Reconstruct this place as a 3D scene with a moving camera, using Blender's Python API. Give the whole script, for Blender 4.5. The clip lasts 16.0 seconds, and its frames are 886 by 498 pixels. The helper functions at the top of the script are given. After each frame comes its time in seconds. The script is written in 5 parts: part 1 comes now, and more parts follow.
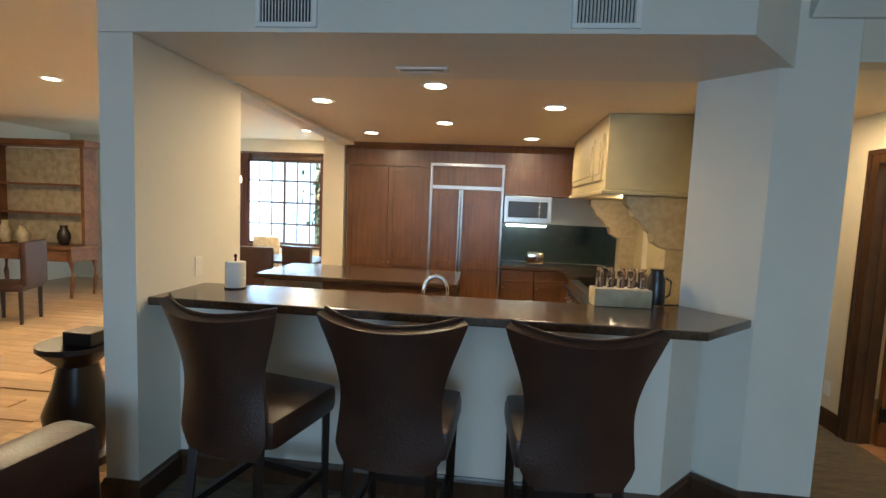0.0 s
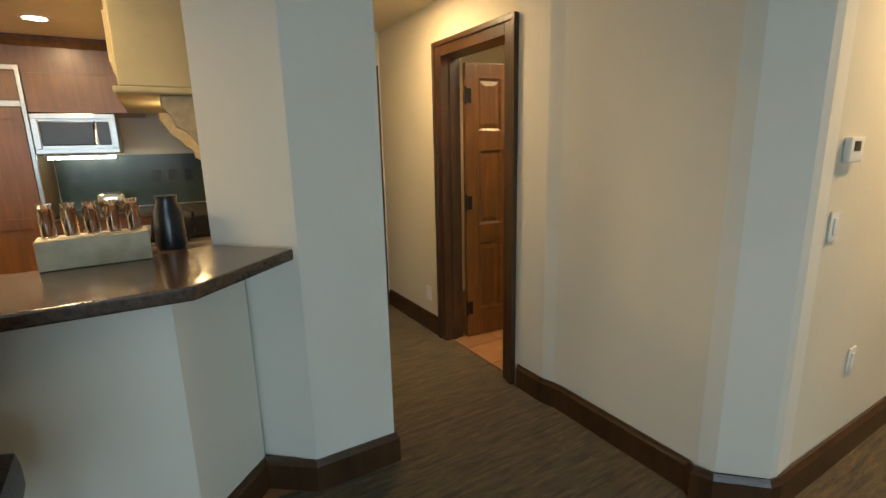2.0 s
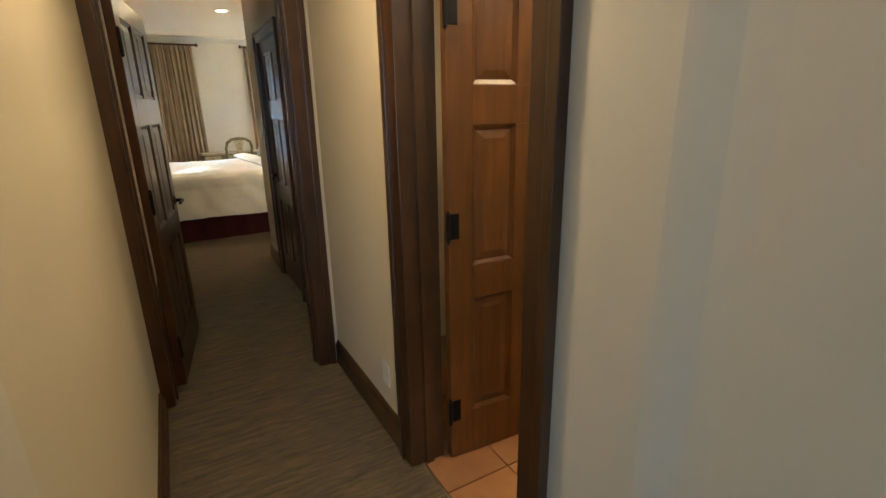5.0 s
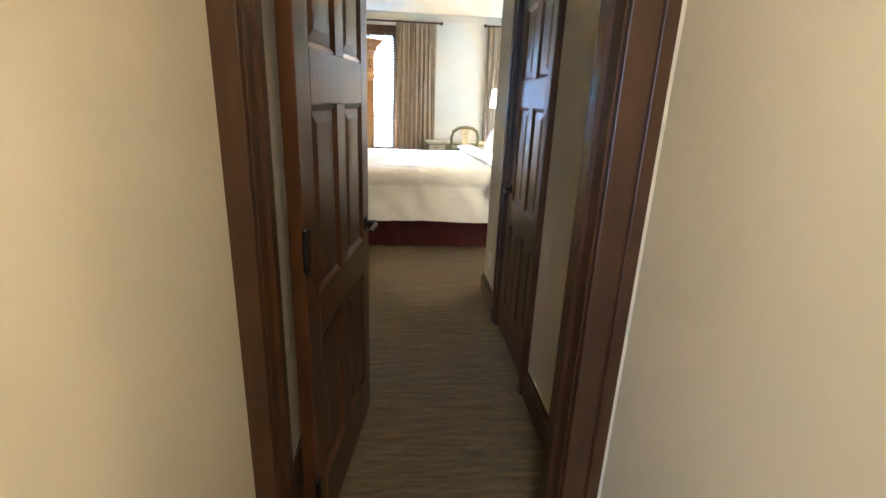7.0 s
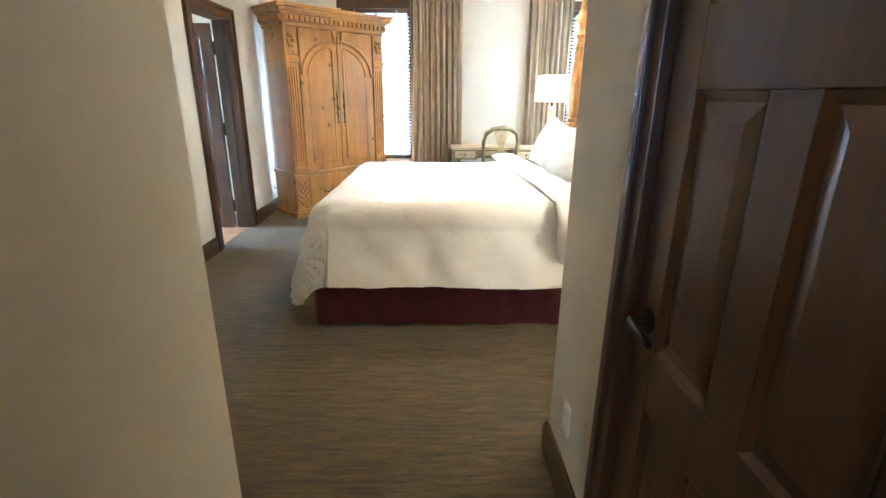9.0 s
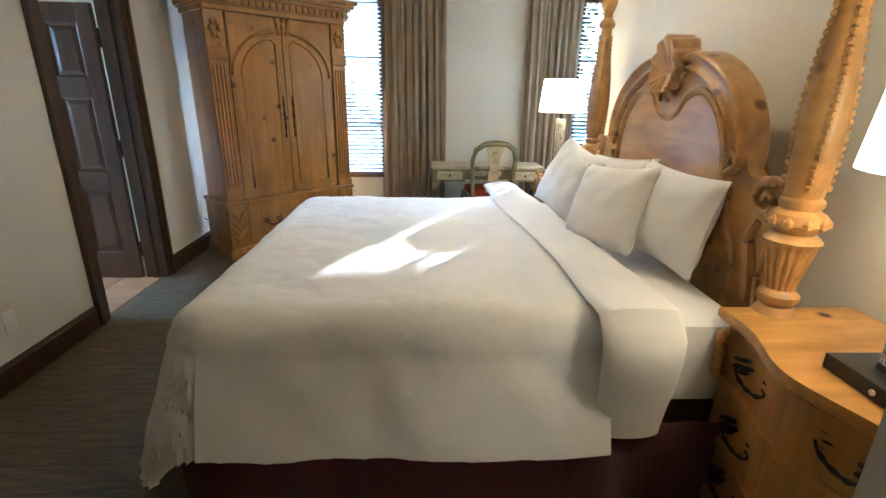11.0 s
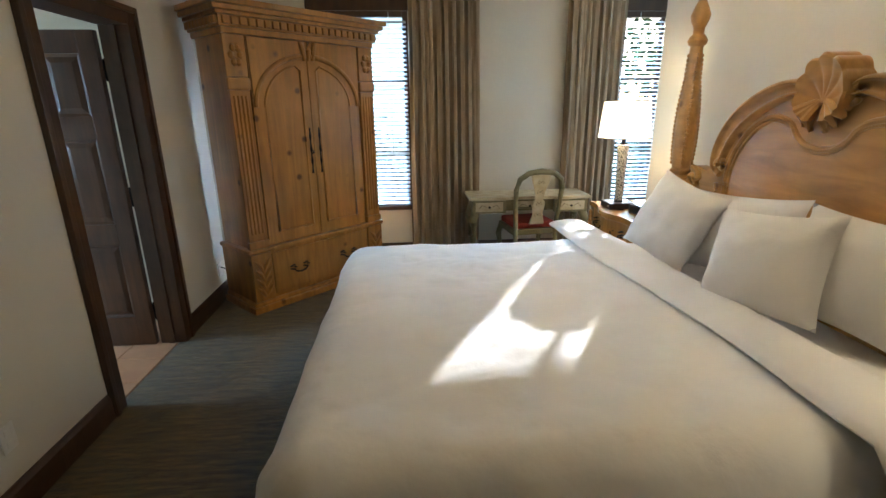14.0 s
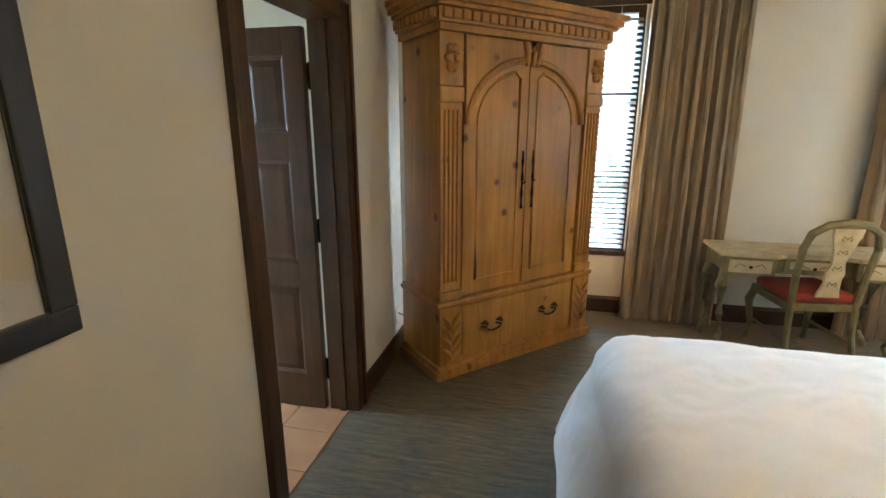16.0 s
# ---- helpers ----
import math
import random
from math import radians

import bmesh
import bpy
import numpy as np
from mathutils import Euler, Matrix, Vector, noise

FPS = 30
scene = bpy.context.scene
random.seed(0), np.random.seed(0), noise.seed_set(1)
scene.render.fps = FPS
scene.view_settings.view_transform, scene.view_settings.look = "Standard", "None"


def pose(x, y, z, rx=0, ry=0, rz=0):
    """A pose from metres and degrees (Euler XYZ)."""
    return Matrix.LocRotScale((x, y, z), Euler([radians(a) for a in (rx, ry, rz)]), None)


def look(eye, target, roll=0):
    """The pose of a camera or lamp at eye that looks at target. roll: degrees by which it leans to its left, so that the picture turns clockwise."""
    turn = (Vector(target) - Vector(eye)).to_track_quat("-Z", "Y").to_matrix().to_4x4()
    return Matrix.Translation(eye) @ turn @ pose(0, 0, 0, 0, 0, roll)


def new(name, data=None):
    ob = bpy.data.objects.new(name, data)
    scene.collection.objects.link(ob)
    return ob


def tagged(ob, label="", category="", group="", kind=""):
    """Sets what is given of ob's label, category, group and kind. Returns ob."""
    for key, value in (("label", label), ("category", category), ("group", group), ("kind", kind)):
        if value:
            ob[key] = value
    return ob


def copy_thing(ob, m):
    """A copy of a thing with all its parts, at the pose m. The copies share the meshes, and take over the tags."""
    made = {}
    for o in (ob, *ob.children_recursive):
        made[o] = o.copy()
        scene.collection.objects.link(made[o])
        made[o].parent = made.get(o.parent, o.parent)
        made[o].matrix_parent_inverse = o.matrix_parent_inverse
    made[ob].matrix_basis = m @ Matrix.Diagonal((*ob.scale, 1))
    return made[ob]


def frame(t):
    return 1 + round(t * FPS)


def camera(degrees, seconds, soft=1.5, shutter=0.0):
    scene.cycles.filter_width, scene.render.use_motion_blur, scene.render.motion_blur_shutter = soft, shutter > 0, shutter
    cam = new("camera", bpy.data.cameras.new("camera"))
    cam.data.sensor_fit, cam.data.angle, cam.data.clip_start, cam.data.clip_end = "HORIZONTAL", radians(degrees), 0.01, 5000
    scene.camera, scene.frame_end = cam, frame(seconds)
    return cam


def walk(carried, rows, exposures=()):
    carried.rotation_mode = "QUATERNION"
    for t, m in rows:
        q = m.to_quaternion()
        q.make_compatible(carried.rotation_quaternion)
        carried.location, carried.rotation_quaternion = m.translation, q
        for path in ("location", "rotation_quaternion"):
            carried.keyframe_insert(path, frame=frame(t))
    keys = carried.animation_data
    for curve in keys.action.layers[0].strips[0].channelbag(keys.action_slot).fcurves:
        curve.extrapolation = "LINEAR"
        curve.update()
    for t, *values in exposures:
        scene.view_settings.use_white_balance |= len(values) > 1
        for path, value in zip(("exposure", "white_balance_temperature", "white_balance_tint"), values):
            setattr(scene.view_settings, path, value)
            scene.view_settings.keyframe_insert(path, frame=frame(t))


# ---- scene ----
cam = camera(86.2, 16.0)
PATH = [
    (0, (0.047, -0.158, 1.61), (-0.151, 1.825, 1.436), 2.4),
    (0.5, (0.266, -0.198, 1.511), (0.261, 1.784, 1.243), 2.2),
    (1, (0.482, -0.02, 1.46), (0.832, 1.915, 1.095), 0.5),
    (1.5, (0.739, 0.315, 1.48), (1.478, 2.125, 1.059), -0.5),
    (2, (1.018, 0.602, 1.471), (2.01, 2.284, 1.04), -1.3),
    (2.5, (1.254, 0.796, 1.462), (2.542, 2.257, 1.007), -1.6),
    (3, (1.468, 0.968, 1.481), (3.074, 2.069, 1.024), -1.2),
    (3.5, (1.651, 1.088, 1.479), (3.36, 2.003, 0.986), -1.2),
    (4, (1.793, 1.339, 1.52), (3.338, 2.48, 0.96), -1.0),
    (4.5, (1.906, 1.698, 1.473), (3.218, 3.095, 0.9), -1.2),
    (5, (2.053, 1.979, 1.484), (2.995, 3.648, 0.911), -1.1),
    (5.2, (2.118, 2.097, 1.485), (2.91, 3.842, 0.913), -0.7),
    (7.5, (2.215, 4.04, 1.43), (2.365, 5.943, 0.828), 2.4),
    (8, (2.26, 4.55, 1.41), (2.39, 6.456, 0.814), 1.7),
    (8.5, (2.33, 4.99, 1.395), (2.382, 6.895, 0.782), 0.5),
    (10.8, (2.48, 6.639, 1.514), (2.486, 8.537, 0.882), 0.4),
    (11, (2.5, 6.737, 1.512), (2.573, 8.631, 0.876), 0.9),
    (11.5, (2.503, 6.948, 1.563), (2.761, 8.833, 0.946), 0.3),
    (12, (2.426, 7.017, 1.584), (2.92, 8.862, 0.989), 0.3),
    (12.5, (2.251, 7.092, 1.601), (2.931, 8.881, 1.019), -0.2),
    (13, (2.144, 7.147, 1.606), (2.861, 8.923, 1.028), -0.4),
    (13.5, (2.063, 7.219, 1.602), (2.572, 9.061, 1.012), -0.9),
    (14, (1.986, 7.294, 1.597), (2.119, 9.204, 1.019), -0.7),
    (14.5, (1.918, 7.407, 1.577), (1.715, 9.323, 1.041), 0.5),
    (15, (1.746, 7.6, 1.555), (1.298, 9.471, 1.008), 1.7),
    (15.5, (1.528, 7.864, 1.57), (1.052, 9.732, 1.038), 0.9),
    (16, (1.343, 8.232, 1.589), (0.929, 10.124, 1.089), 0.1),
]
EXPOSURES = [
    (0.0, 1.95, 6200, 10), (1.5, 2.25, 7000, 10), (3.0, 1.95, 7800, 10), (3.5, 1.95, 7800, 10), (4.2, 1.9, 7000, 10), (5.2, 1.9, 6500, 10), (7.5, 3.25, 5300, 10),
    (8.6, 3.3, 5300, 10), (10.8, 2.05, 5500, 10), (12.5, 0.9, 5600, 10), (13.5, 1.15, 5900, 10), (14.5, 1.45, 5900, 10), (15.3, 1.6, 5900, 10), (16.0, 1.75, 6500, 10),
]
walk(cam, [(t, look(eye, target, roll)) for t, eye, target, roll in PATH], EXPOSURES)

# ---- world, sun and large lights ----
SUN_DIR = Vector((0.505, 0.863, 0.0)).normalized() * math.cos(radians(20.4)) + Vector((0, 0, math.sin(radians(20.4))))
world = bpy.data.worlds.new("world")
scene.world = world
world.use_nodes = True
wn = world.node_tree.nodes
sky = wn.new("ShaderNodeTexSky")
sky.sky_type, sky.sun_disc = "NISHITA", False
sky.sun_elevation, sky.sun_rotation = radians(20.4), math.atan2(SUN_DIR.x, SUN_DIR.y)
world.node_tree.links.new(sky.outputs[0], wn["Background"].inputs[0])
wn["Background"].inputs[1].default_value = 0.06

sun = new("sun", bpy.data.lights.new("sun", "SUN"))
sun.data.energy, sun.data.angle, sun.data.color = 5.0, radians(0.6), (1.0, 0.97, 0.92)
sun.matrix_world = look(SUN_DIR * 40, (0, 0, 0))


LAMPS = 0.4


def area_lamp(name, eye, target, sx, sy, watts, colour, shape="RECTANGLE"):
    la = bpy.data.lights.new(name, "AREA")
    la.shape, la.size, la.size_y, la.energy, la.color = shape, sx, sy, watts * LAMPS, colour
    ob = new(name, la)
    ob.matrix_world = look(eye, target)
    return ob


def bulb(name, at, watts, colour, r=0.03):
    la = bpy.data.lights.new(name, "POINT")
    la.energy, la.color, la.shadow_soft_size = watts * LAMPS, colour, r
    ob = new(name, la)
    ob.location = at
    return ob


DAY, WARM = (0.42, 0.69, 1.0), (1.0, 0.74, 0.42)
# added lamps for daylight; dining and bedroom ones hang unseen outside, above the windows
area_lamp("window_light_living", (-0.2, -3.85, 1.35), (-0.2, 0, 1.0), 3.2, 1.9, 78, (0.42, 0.68, 1.0))
area_lamp("sky_fill_dining", (-3.7, 9.6, 3.5), (-3.7, 6, 0.6), 2.0, 1.6, 1500, DAY)
area_lamp("sky_fill_bed_one", (1.55, 13.9, 3.6), (1.75, 10, 0.5), 2.0, 1.5, 1150, DAY)
area_lamp("sky_fill_bed_two", (4.7, 13.9, 3.7), (4.1, 10, 0.5), 1.6, 1.2, 1700, DAY)
area_lamp("window_light_bath", (-2.1, 10.1, 1.6), (0, 10.1, 1.2), 0.9, 1.2, 7, (0.85, 0.93, 1.0))

# ---- materials ----
MATS = {}


def material(name, colour, rough=0.5, metal=0.0, tint=None, scale=8.0, grain=None, bump=0.0, bscale=60.0, vary=0.0, coat=0.0, knots=False, stretch=(1, 1, 1), emit=None, sheen=0.0, gvary=0.25):
    m = bpy.data.materials.new(name)
    m.use_nodes = True
    nt = m.node_tree
    b = nt.nodes["Principled BSDF"]
    N = lambda k: nt.nodes.new(k)
    L = nt.links.new
    b.inputs["Roughness"].default_value, b.inputs["Metallic"].default_value = rough, metal
    b.inputs["Coat Weight"].default_value = coat
    b.inputs["Coat Roughness"].default_value = 0.25
    b.inputs["Sheen Weight"].default_value = sheen
    tc = N("ShaderNodeTexCoord")
    mp = N("ShaderNodeMapping")
    mp.inputs["Scale"].default_value = stretch
    L(tc.outputs["Object"], mp.inputs[0])
    col = N("ShaderNodeMixRGB")
    col.inputs[1].default_value = (*colour, 1)
    col.inputs[2].default_value = (*(tint or [c * 0.8 for c in colour]), 1)
    n1 = N("ShaderNodeTexNoise")
    n1.inputs["Scale"].default_value, n1.inputs["Detail"].default_value = scale, 5
    L(mp.outputs[0], n1.inputs["Vector"])
    rp = N("ShaderNodeValToRGB")
    rp.color_ramp.elements[0].position, rp.color_ramp.elements[1].position = 0.35, 0.68
    L(n1.outputs[0], rp.inputs[0])
    L(rp.outputs[0], col.inputs[0])
    out = col.outputs[0]
    if grain:
        mg = N("ShaderNodeMapping")
        mg.inputs["Scale"].default_value = grain
        L(tc.outputs["Object"], mg.inputs[0])
        n2 = N("ShaderNodeTexNoise")
        n2.inputs["Scale"].default_value, n2.inputs["Detail"].default_value, n2.inputs["Distortion"].default_value = 1.0, 6, 0.6
        L(mg.outputs[0], n2.inputs["Vector"])
        mr = N("ShaderNodeMapRange")
        mr.inputs[1].default_value, mr.inputs[2].default_value = 0.3, 0.7
        mr.inputs[3].default_value, mr.inputs[4].default_value = 1 - gvary, 1 + gvary
        L(n2.outputs[0], mr.inputs[0])
        mul = N("ShaderNodeVectorMath")
        mul.operation = "SCALE"
        L(out, mul.inputs[0])
        L(mr.outputs[0], mul.inputs["Scale"])
        out = mul.outputs[0]
    if knots:
        v = N("ShaderNodeTexVoronoi")
        v.inputs["Scale"].default_value = 4.6
        L(tc.outputs["Object"], v.inputs["Vector"])
        kr = N("ShaderNodeValToRGB")
        kr.color_ramp.elements[0].position, kr.color_ramp.elements[1].position = 0.07, 0.15
        kr.color_ramp.elements[0].color = (0.12, 0.06, 0.02, 1)
        L(v.outputs["Distance"], kr.inputs[0])
        mk = N("ShaderNodeMixRGB")
        mk.blend_type = "MULTIPLY"
        mk.inputs[0].default_value = 0.85
        L(out, mk.inputs[1])
        L(kr.outputs[0], mk.inputs[2])
        out = mk.outputs[0]
    if vary:
        oi = N("ShaderNodeObjectInfo")
        mr = N("ShaderNodeMapRange")
        mr.inputs[3].default_value, mr.inputs[4].default_value = 1 - vary, 1 + vary
        L(oi.outputs["Random"], mr.inputs[0])
        mul = N("ShaderNodeVectorMath")
        mul.operation = "SCALE"
        L(out, mul.inputs[0])
        L(mr.outputs[0], mul.inputs["Scale"])
        out = mul.outputs[0]
    L(out, b.inputs["Base Color"])
    if bump:
        n3 = N("ShaderNodeTexNoise")
        n3.inputs["Scale"].default_value, n3.inputs["Detail"].default_value = bscale, 4
        L(mp.outputs[0], n3.inputs["Vector"])
        bp = N("ShaderNodeBump")
        bp.inputs["Strength"].default_value, bp.inputs["Distance"].default_value = bump, 0.01
        L(n3.outputs[0], bp.inputs["Height"])
        L(bp.outputs[0], b.inputs["Normal"])
    if emit:
        b.inputs["Emission Color"].default_value = (*emit[0], 1)
        b.inputs["Emission Strength"].default_value = emit[1]
    MATS[name] = m
    return m


WALL = material("cream_plaster", (0.66, 0.60, 0.47), 0.75, tint=(0.62, 0.56, 0.43), scale=1.6, bump=0.12, bscale=28)
WALLBLUE = material("pale_plaster", (0.68, 0.65, 0.57), 0.75, tint=(0.64, 0.61, 0.53), scale=1.4, bump=0.12, bscale=28)
CEIL = material("ceiling_paint", (0.78, 0.69, 0.52), 0.85, tint=(0.75, 0.66, 0.49), scale=1.2, bump=0.06, bscale=30)
CARPET = material("olive_carpet", (0.180, 0.120, 0.044), 0.95, tint=(0.066, 0.044, 0.017), scale=4.5, stretch=(1, 9, 1), grain=(16, 95, 16), bump=0.9, bscale=120, gvary=0.45, sheen=0.2)
DARKWOOD = material("dark_walnut_trim", (0.066, 0.028, 0.010), 0.36, tint=(0.040, 0.017, 0.006), scale=5, grain=(22, 22, 2.5), bump=0.08, bscale=40, coat=0.25)
DOORWOOD = material("stained_alder_door", (0.165, 0.062, 0.013), 0.36, tint=(0.10, 0.036, 0.008), scale=3.5, grain=(26, 26, 2.2), bump=0.08, bscale=50, coat=0.3)
BEDDOOR = material("dark_alder_door", (0.085, 0.034, 0.012), 0.34, tint=(0.05, 0.020, 0.008), scale=3.5, grain=(26, 26, 2.2), bump=0.08, bscale=50, coat=0.2)
CHERRY = material("cherry_cabinet_wood", (0.125, 0.054, 0.021), 0.38, tint=(0.09, 0.038, 0.014), scale=3, grain=(24, 24, 2.0), bump=0.05, bscale=40, coat=0.2)
PINE = material("honey_knotty_pine", (0.45, 0.213, 0.042), 0.34, tint=(0.35, 0.152, 0.027), scale=2.6, grain=(18, 18, 1.6), bump=0.06, bscale=40, coat=0.3, knots=True)
PINEBED = material("honey_pine_carved", (0.48, 0.262, 0.080), 0.32, tint=(0.40, 0.203, 0.054), scale=3, grain=(18, 3.0, 14), bump=0.07, bscale=40, coat=0.35, knots=True)
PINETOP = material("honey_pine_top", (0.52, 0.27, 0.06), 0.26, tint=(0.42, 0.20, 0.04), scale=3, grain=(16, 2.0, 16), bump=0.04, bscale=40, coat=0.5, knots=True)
LEATHER = material("brown_leather", (0.038, 0.015, 0.008), 0.40, tint=(0.025, 0.010, 0.006), scale=7, bump=0.25, bscale=130, coat=0.1)
HUTCH = material("rustic_hutch_wood", (0.21, 0.088, 0.032), 0.5, tint=(0.14, 0.055, 0.02), scale=4, grain=(3, 24, 24), bump=0.1, bscale=40)
LEGWOOD = material("espresso_leg_wood", (0.018, 0.010, 0.007), 0.35, scale=8, grain=(20, 20, 3))
GRANITE = material("brown_granite", (0.075, 0.045, 0.028), 0.14, tint=(0.035, 0.022, 0.015), scale=55, bump=0.02, bscale=120, coat=0.3)
STEEL = material("brushed_steel", (0.40, 0.39, 0.37), 0.28, 1.0, scale=3, grain=(3, 3, 120), gvary=0.1)
CHROME = material("chrome", (0.7, 0.69, 0.66), 0.12, 1.0, scale=4)
IRON = material("black_iron", (0.012, 0.010, 0.009), 0.45, 0.6, scale=12, bump=0.2, bscale=60)
BRASS = material("aged_brass", (0.36, 0.25, 0.10), 0.35, 1.0, scale=10)
WHITEP = material("white_plastic", (0.75, 0.73, 0.68), 0.4, scale=4, tint=(0.72, 0.70, 0.65))
BLACKP = material("black_plastic", (0.012, 0.012, 0.013), 0.3, scale=8)
LINEN = material("white_cotton", (0.80, 0.79, 0.77), 0.9, tint=(0.76, 0.75, 0.73), scale=5, bump=0.35, bscale=14, sheen=0.3)
SKIRT = material("burgundy_skirt", (0.085, 0.008, 0.010), 0.85, scale=9, stretch=(1, 1, 0.3), bump=0.3, bscale=60, sheen=0.3)
CURTAIN = material("taupe_curtain_linen", (0.30, 0.225, 0.145), 0.88, tint=(0.25, 0.185, 0.115), scale=5, grain=(70, 70, 5), bump=0.3, bscale=110, sheen=0.25, gvary=0.12)
PLUM = material("plum_curtain", (0.075, 0.030, 0.028), 0.88, scale=6, bump=0.2, bscale=90)
SHADE = material("lit_lamp_shade", (0.85, 0.78, 0.62), 0.8, scale=4, bump=0.1, bscale=120, emit=((1.0, 0.83, 0.56), 1.05))
TERRA = material("terracotta_tile", (0.42, 0.21, 0.10), 0.4, tint=(0.34, 0.16, 0.075), scale=6, bump=0.1, bscale=40, vary=0.12)
GROUT = material("tile_grout", (0.32, 0.26, 0.19), 0.9, scale=20)
OAK = material("light_oak_plank", (0.42, 0.27, 0.135), 0.33, tint=(0.33, 0.20, 0.095), scale=3, grain=(3, 30, 30), vary=0.22, bump=0.05, bscale=40, coat=0.15)
GREENSLATE = material("green_slate_splash", (0.030, 0.042, 0.028), 0.25, tint=(0.02, 0.03, 0.02), scale=9, bump=0.05, bscale=30)
HOODP = material("glazed_cream_hood", (0.42, 0.36, 0.20), 0.5, tint=(0.36, 0.30, 0.17), scale=4, bump=0.08, bscale=25)
CARVED = material("carved_plaster", (0.46, 0.38, 0.24), 0.6, tint=(0.36, 0.29, 0.17), scale=20, bump=0.3, bscale=40)
LAMPGLOW = material("downlight_glow", (1, 0.9, 0.7), 0.5, emit=((1.0, 0.86, 0.58), 6.0))
TUBEGLOW = material("tube_glow", (0.9, 1, 0.9), 0.5, emit=((0.80, 1.0, 0.82), 4.0))
BLIND = material("white_blind_slat", (0.50, 0.53, 0.56), 0.5, scale=4, tint=(0.47, 0.50, 0.53))
GREENPAINT = material("distressed_sage_paint", (0.115, 0.105, 0.048), 0.55, tint=(0.19, 0.165, 0.085), scale=14, bump=0.2, bscale=50)
CREAMPAINT = material("aged_cream_paint", (0.52, 0.46, 0.32), 0.5, tint=(0.36, 0.29, 0.17), scale=10, bump=0.1, bscale=40)
SCROLL = material("olive_scroll_paint", (0.13, 0.10, 0.045), 0.6, scale=14)
REDSEAT = material("red_fabric", (0.28, 0.035, 0.022), 0.85, scale=12, bump=0.3, bscale=90)
SNAKE = material("speckled_ceramic", (0.52, 0.48, 0.38), 0.4, scale=6)
FRAMEBLK = material("black_picture_frame", (0.018, 0.015, 0.013), 0.4, scale=9, bump=0.1, bscale=40)
MATBOARD = material("cream_mat_board", (0.70, 0.66, 0.55), 0.8, scale=6, tint=(0.68, 0.64, 0.53))
PHOTO = material("dusk_landscape_print", (0.055, 0.046, 0.045), 0.5, tint=(0.015, 0.013, 0.015), scale=22, coat=0.3)
PHOTOSKY = material("misty_sky_print", (0.22, 0.185, 0.175), 0.5, tint=(0.15, 0.125, 0.12), scale=5, coat=0.3)
GRASS = material("dry_lawn", (0.10, 0.12, 0.05), 0.95, tint=(0.06, 0.08, 0.03), scale=0.4)
LEAF = material("leaf_green", (0.05, 0.085, 0.03), 0.7, tint=(0.09, 0.12, 0.04), scale=2)
GLASSM = bpy.data.materials.new("window_glass")
GLASSM.use_nodes = True
gb = GLASSM.node_tree.nodes["Principled BSDF"]
gb.inputs["Transmission Weight"].default_value, gb.inputs["Roughness"].default_value, gb.inputs["IOR"].default_value = 1.0, 0.0, 1.1

PICGLASS = bpy.data.materials.new("clear_glass")
PICGLASS.use_nodes = True
gb = PICGLASS.node_tree.nodes["Principled BSDF"]
gb.inputs["Transmission Weight"].default_value, gb.inputs["Roughness"].default_value, gb.inputs["IOR"].default_value = 1.0, 0.02, 1.45


def dashes(m):
    """black dashes on the lamp's ceramic"""
    nt = m.node_tree
    b = nt.nodes["Principled BSDF"]
    tc, mp, v = nt.nodes.new("ShaderNodeTexCoord"), nt.nodes.new("ShaderNodeMapping"), nt.nodes.new("ShaderNodeTexVoronoi")
    mp.inputs["Scale"].default_value = (150, 150, 55)
    v.inputs["Scale"].default_value = 1.0
    r = nt.nodes.new("ShaderNodeValToRGB")
    r.color_ramp.elements[0].position, r.color_ramp.elements[1].position = 0.36, 0.46
    r.color_ramp.elements[0].color, r.color_ramp.elements[1].color = (0.015, 0.013, 0.012, 1), (0.55, 0.50, 0.38, 1)
    nt.links.new(tc.outputs["Object"], mp.inputs[0])
    nt.links.new(mp.outputs[0], v.inputs["Vector"])
    nt.links.new(v.outputs["Distance"], r.inputs[0])
    nt.links.new(r.outputs[0], b.inputs["Base Color"])


dashes(SNAKE)


# ---- mesh helpers ----
def mesh_of(name, bm, mat, smooth=False):
    me = bpy.data.meshes.new(name)
    bmesh.ops.recalc_face_normals(bm, faces=bm.faces)
    bm.to_mesh(me)
    bm.free()
    me.materials.append(mat)
    if smooth:
        for p in me.polygons:
            p.use_smooth = True
        me.set_sharp_from_angle(angle=radians(40))
    return me


def part(name, bm, mat, parent=None, label="", smooth=False):
    ob = new(name, mesh_of(name, bm, mat, smooth))
    ob.parent = parent
    if label:
        tagged(ob, label)
    return ob


def thing(name, m, label, category, group=""):
    ob = new(name)
    ob.empty_display_size = 0.1
    ob.matrix_basis = m
    return tagged(ob, label, category, group)


def structure(name, bm, mat, label, category, smooth=False):
    return tagged(part(name, bm, mat, None, "", smooth), label, category, "", "structure")


def add_box(bm, x0, x1, y0, y1, z0, z1, bev=0.0, m=None):
    r = bmesh.ops.create_cube(bm, size=1)
    vs = r["verts"]
    bmesh.ops.scale(bm, vec=(x1 - x0, y1 - y0, z1 - z0), verts=vs)
    bmesh.ops.translate(bm, vec=((x0 + x1) / 2, (y0 + y1) / 2, (z0 + z1) / 2), verts=vs)
    if m:
        bmesh.ops.transform(bm, matrix=m, verts=vs)
    if bev:
        es = {e for v in vs for e in v.link_edges}
        bmesh.ops.bevel(bm, geom=list(es), offset=bev, segments=2, affect="EDGES", profile=0.6)
    return bm


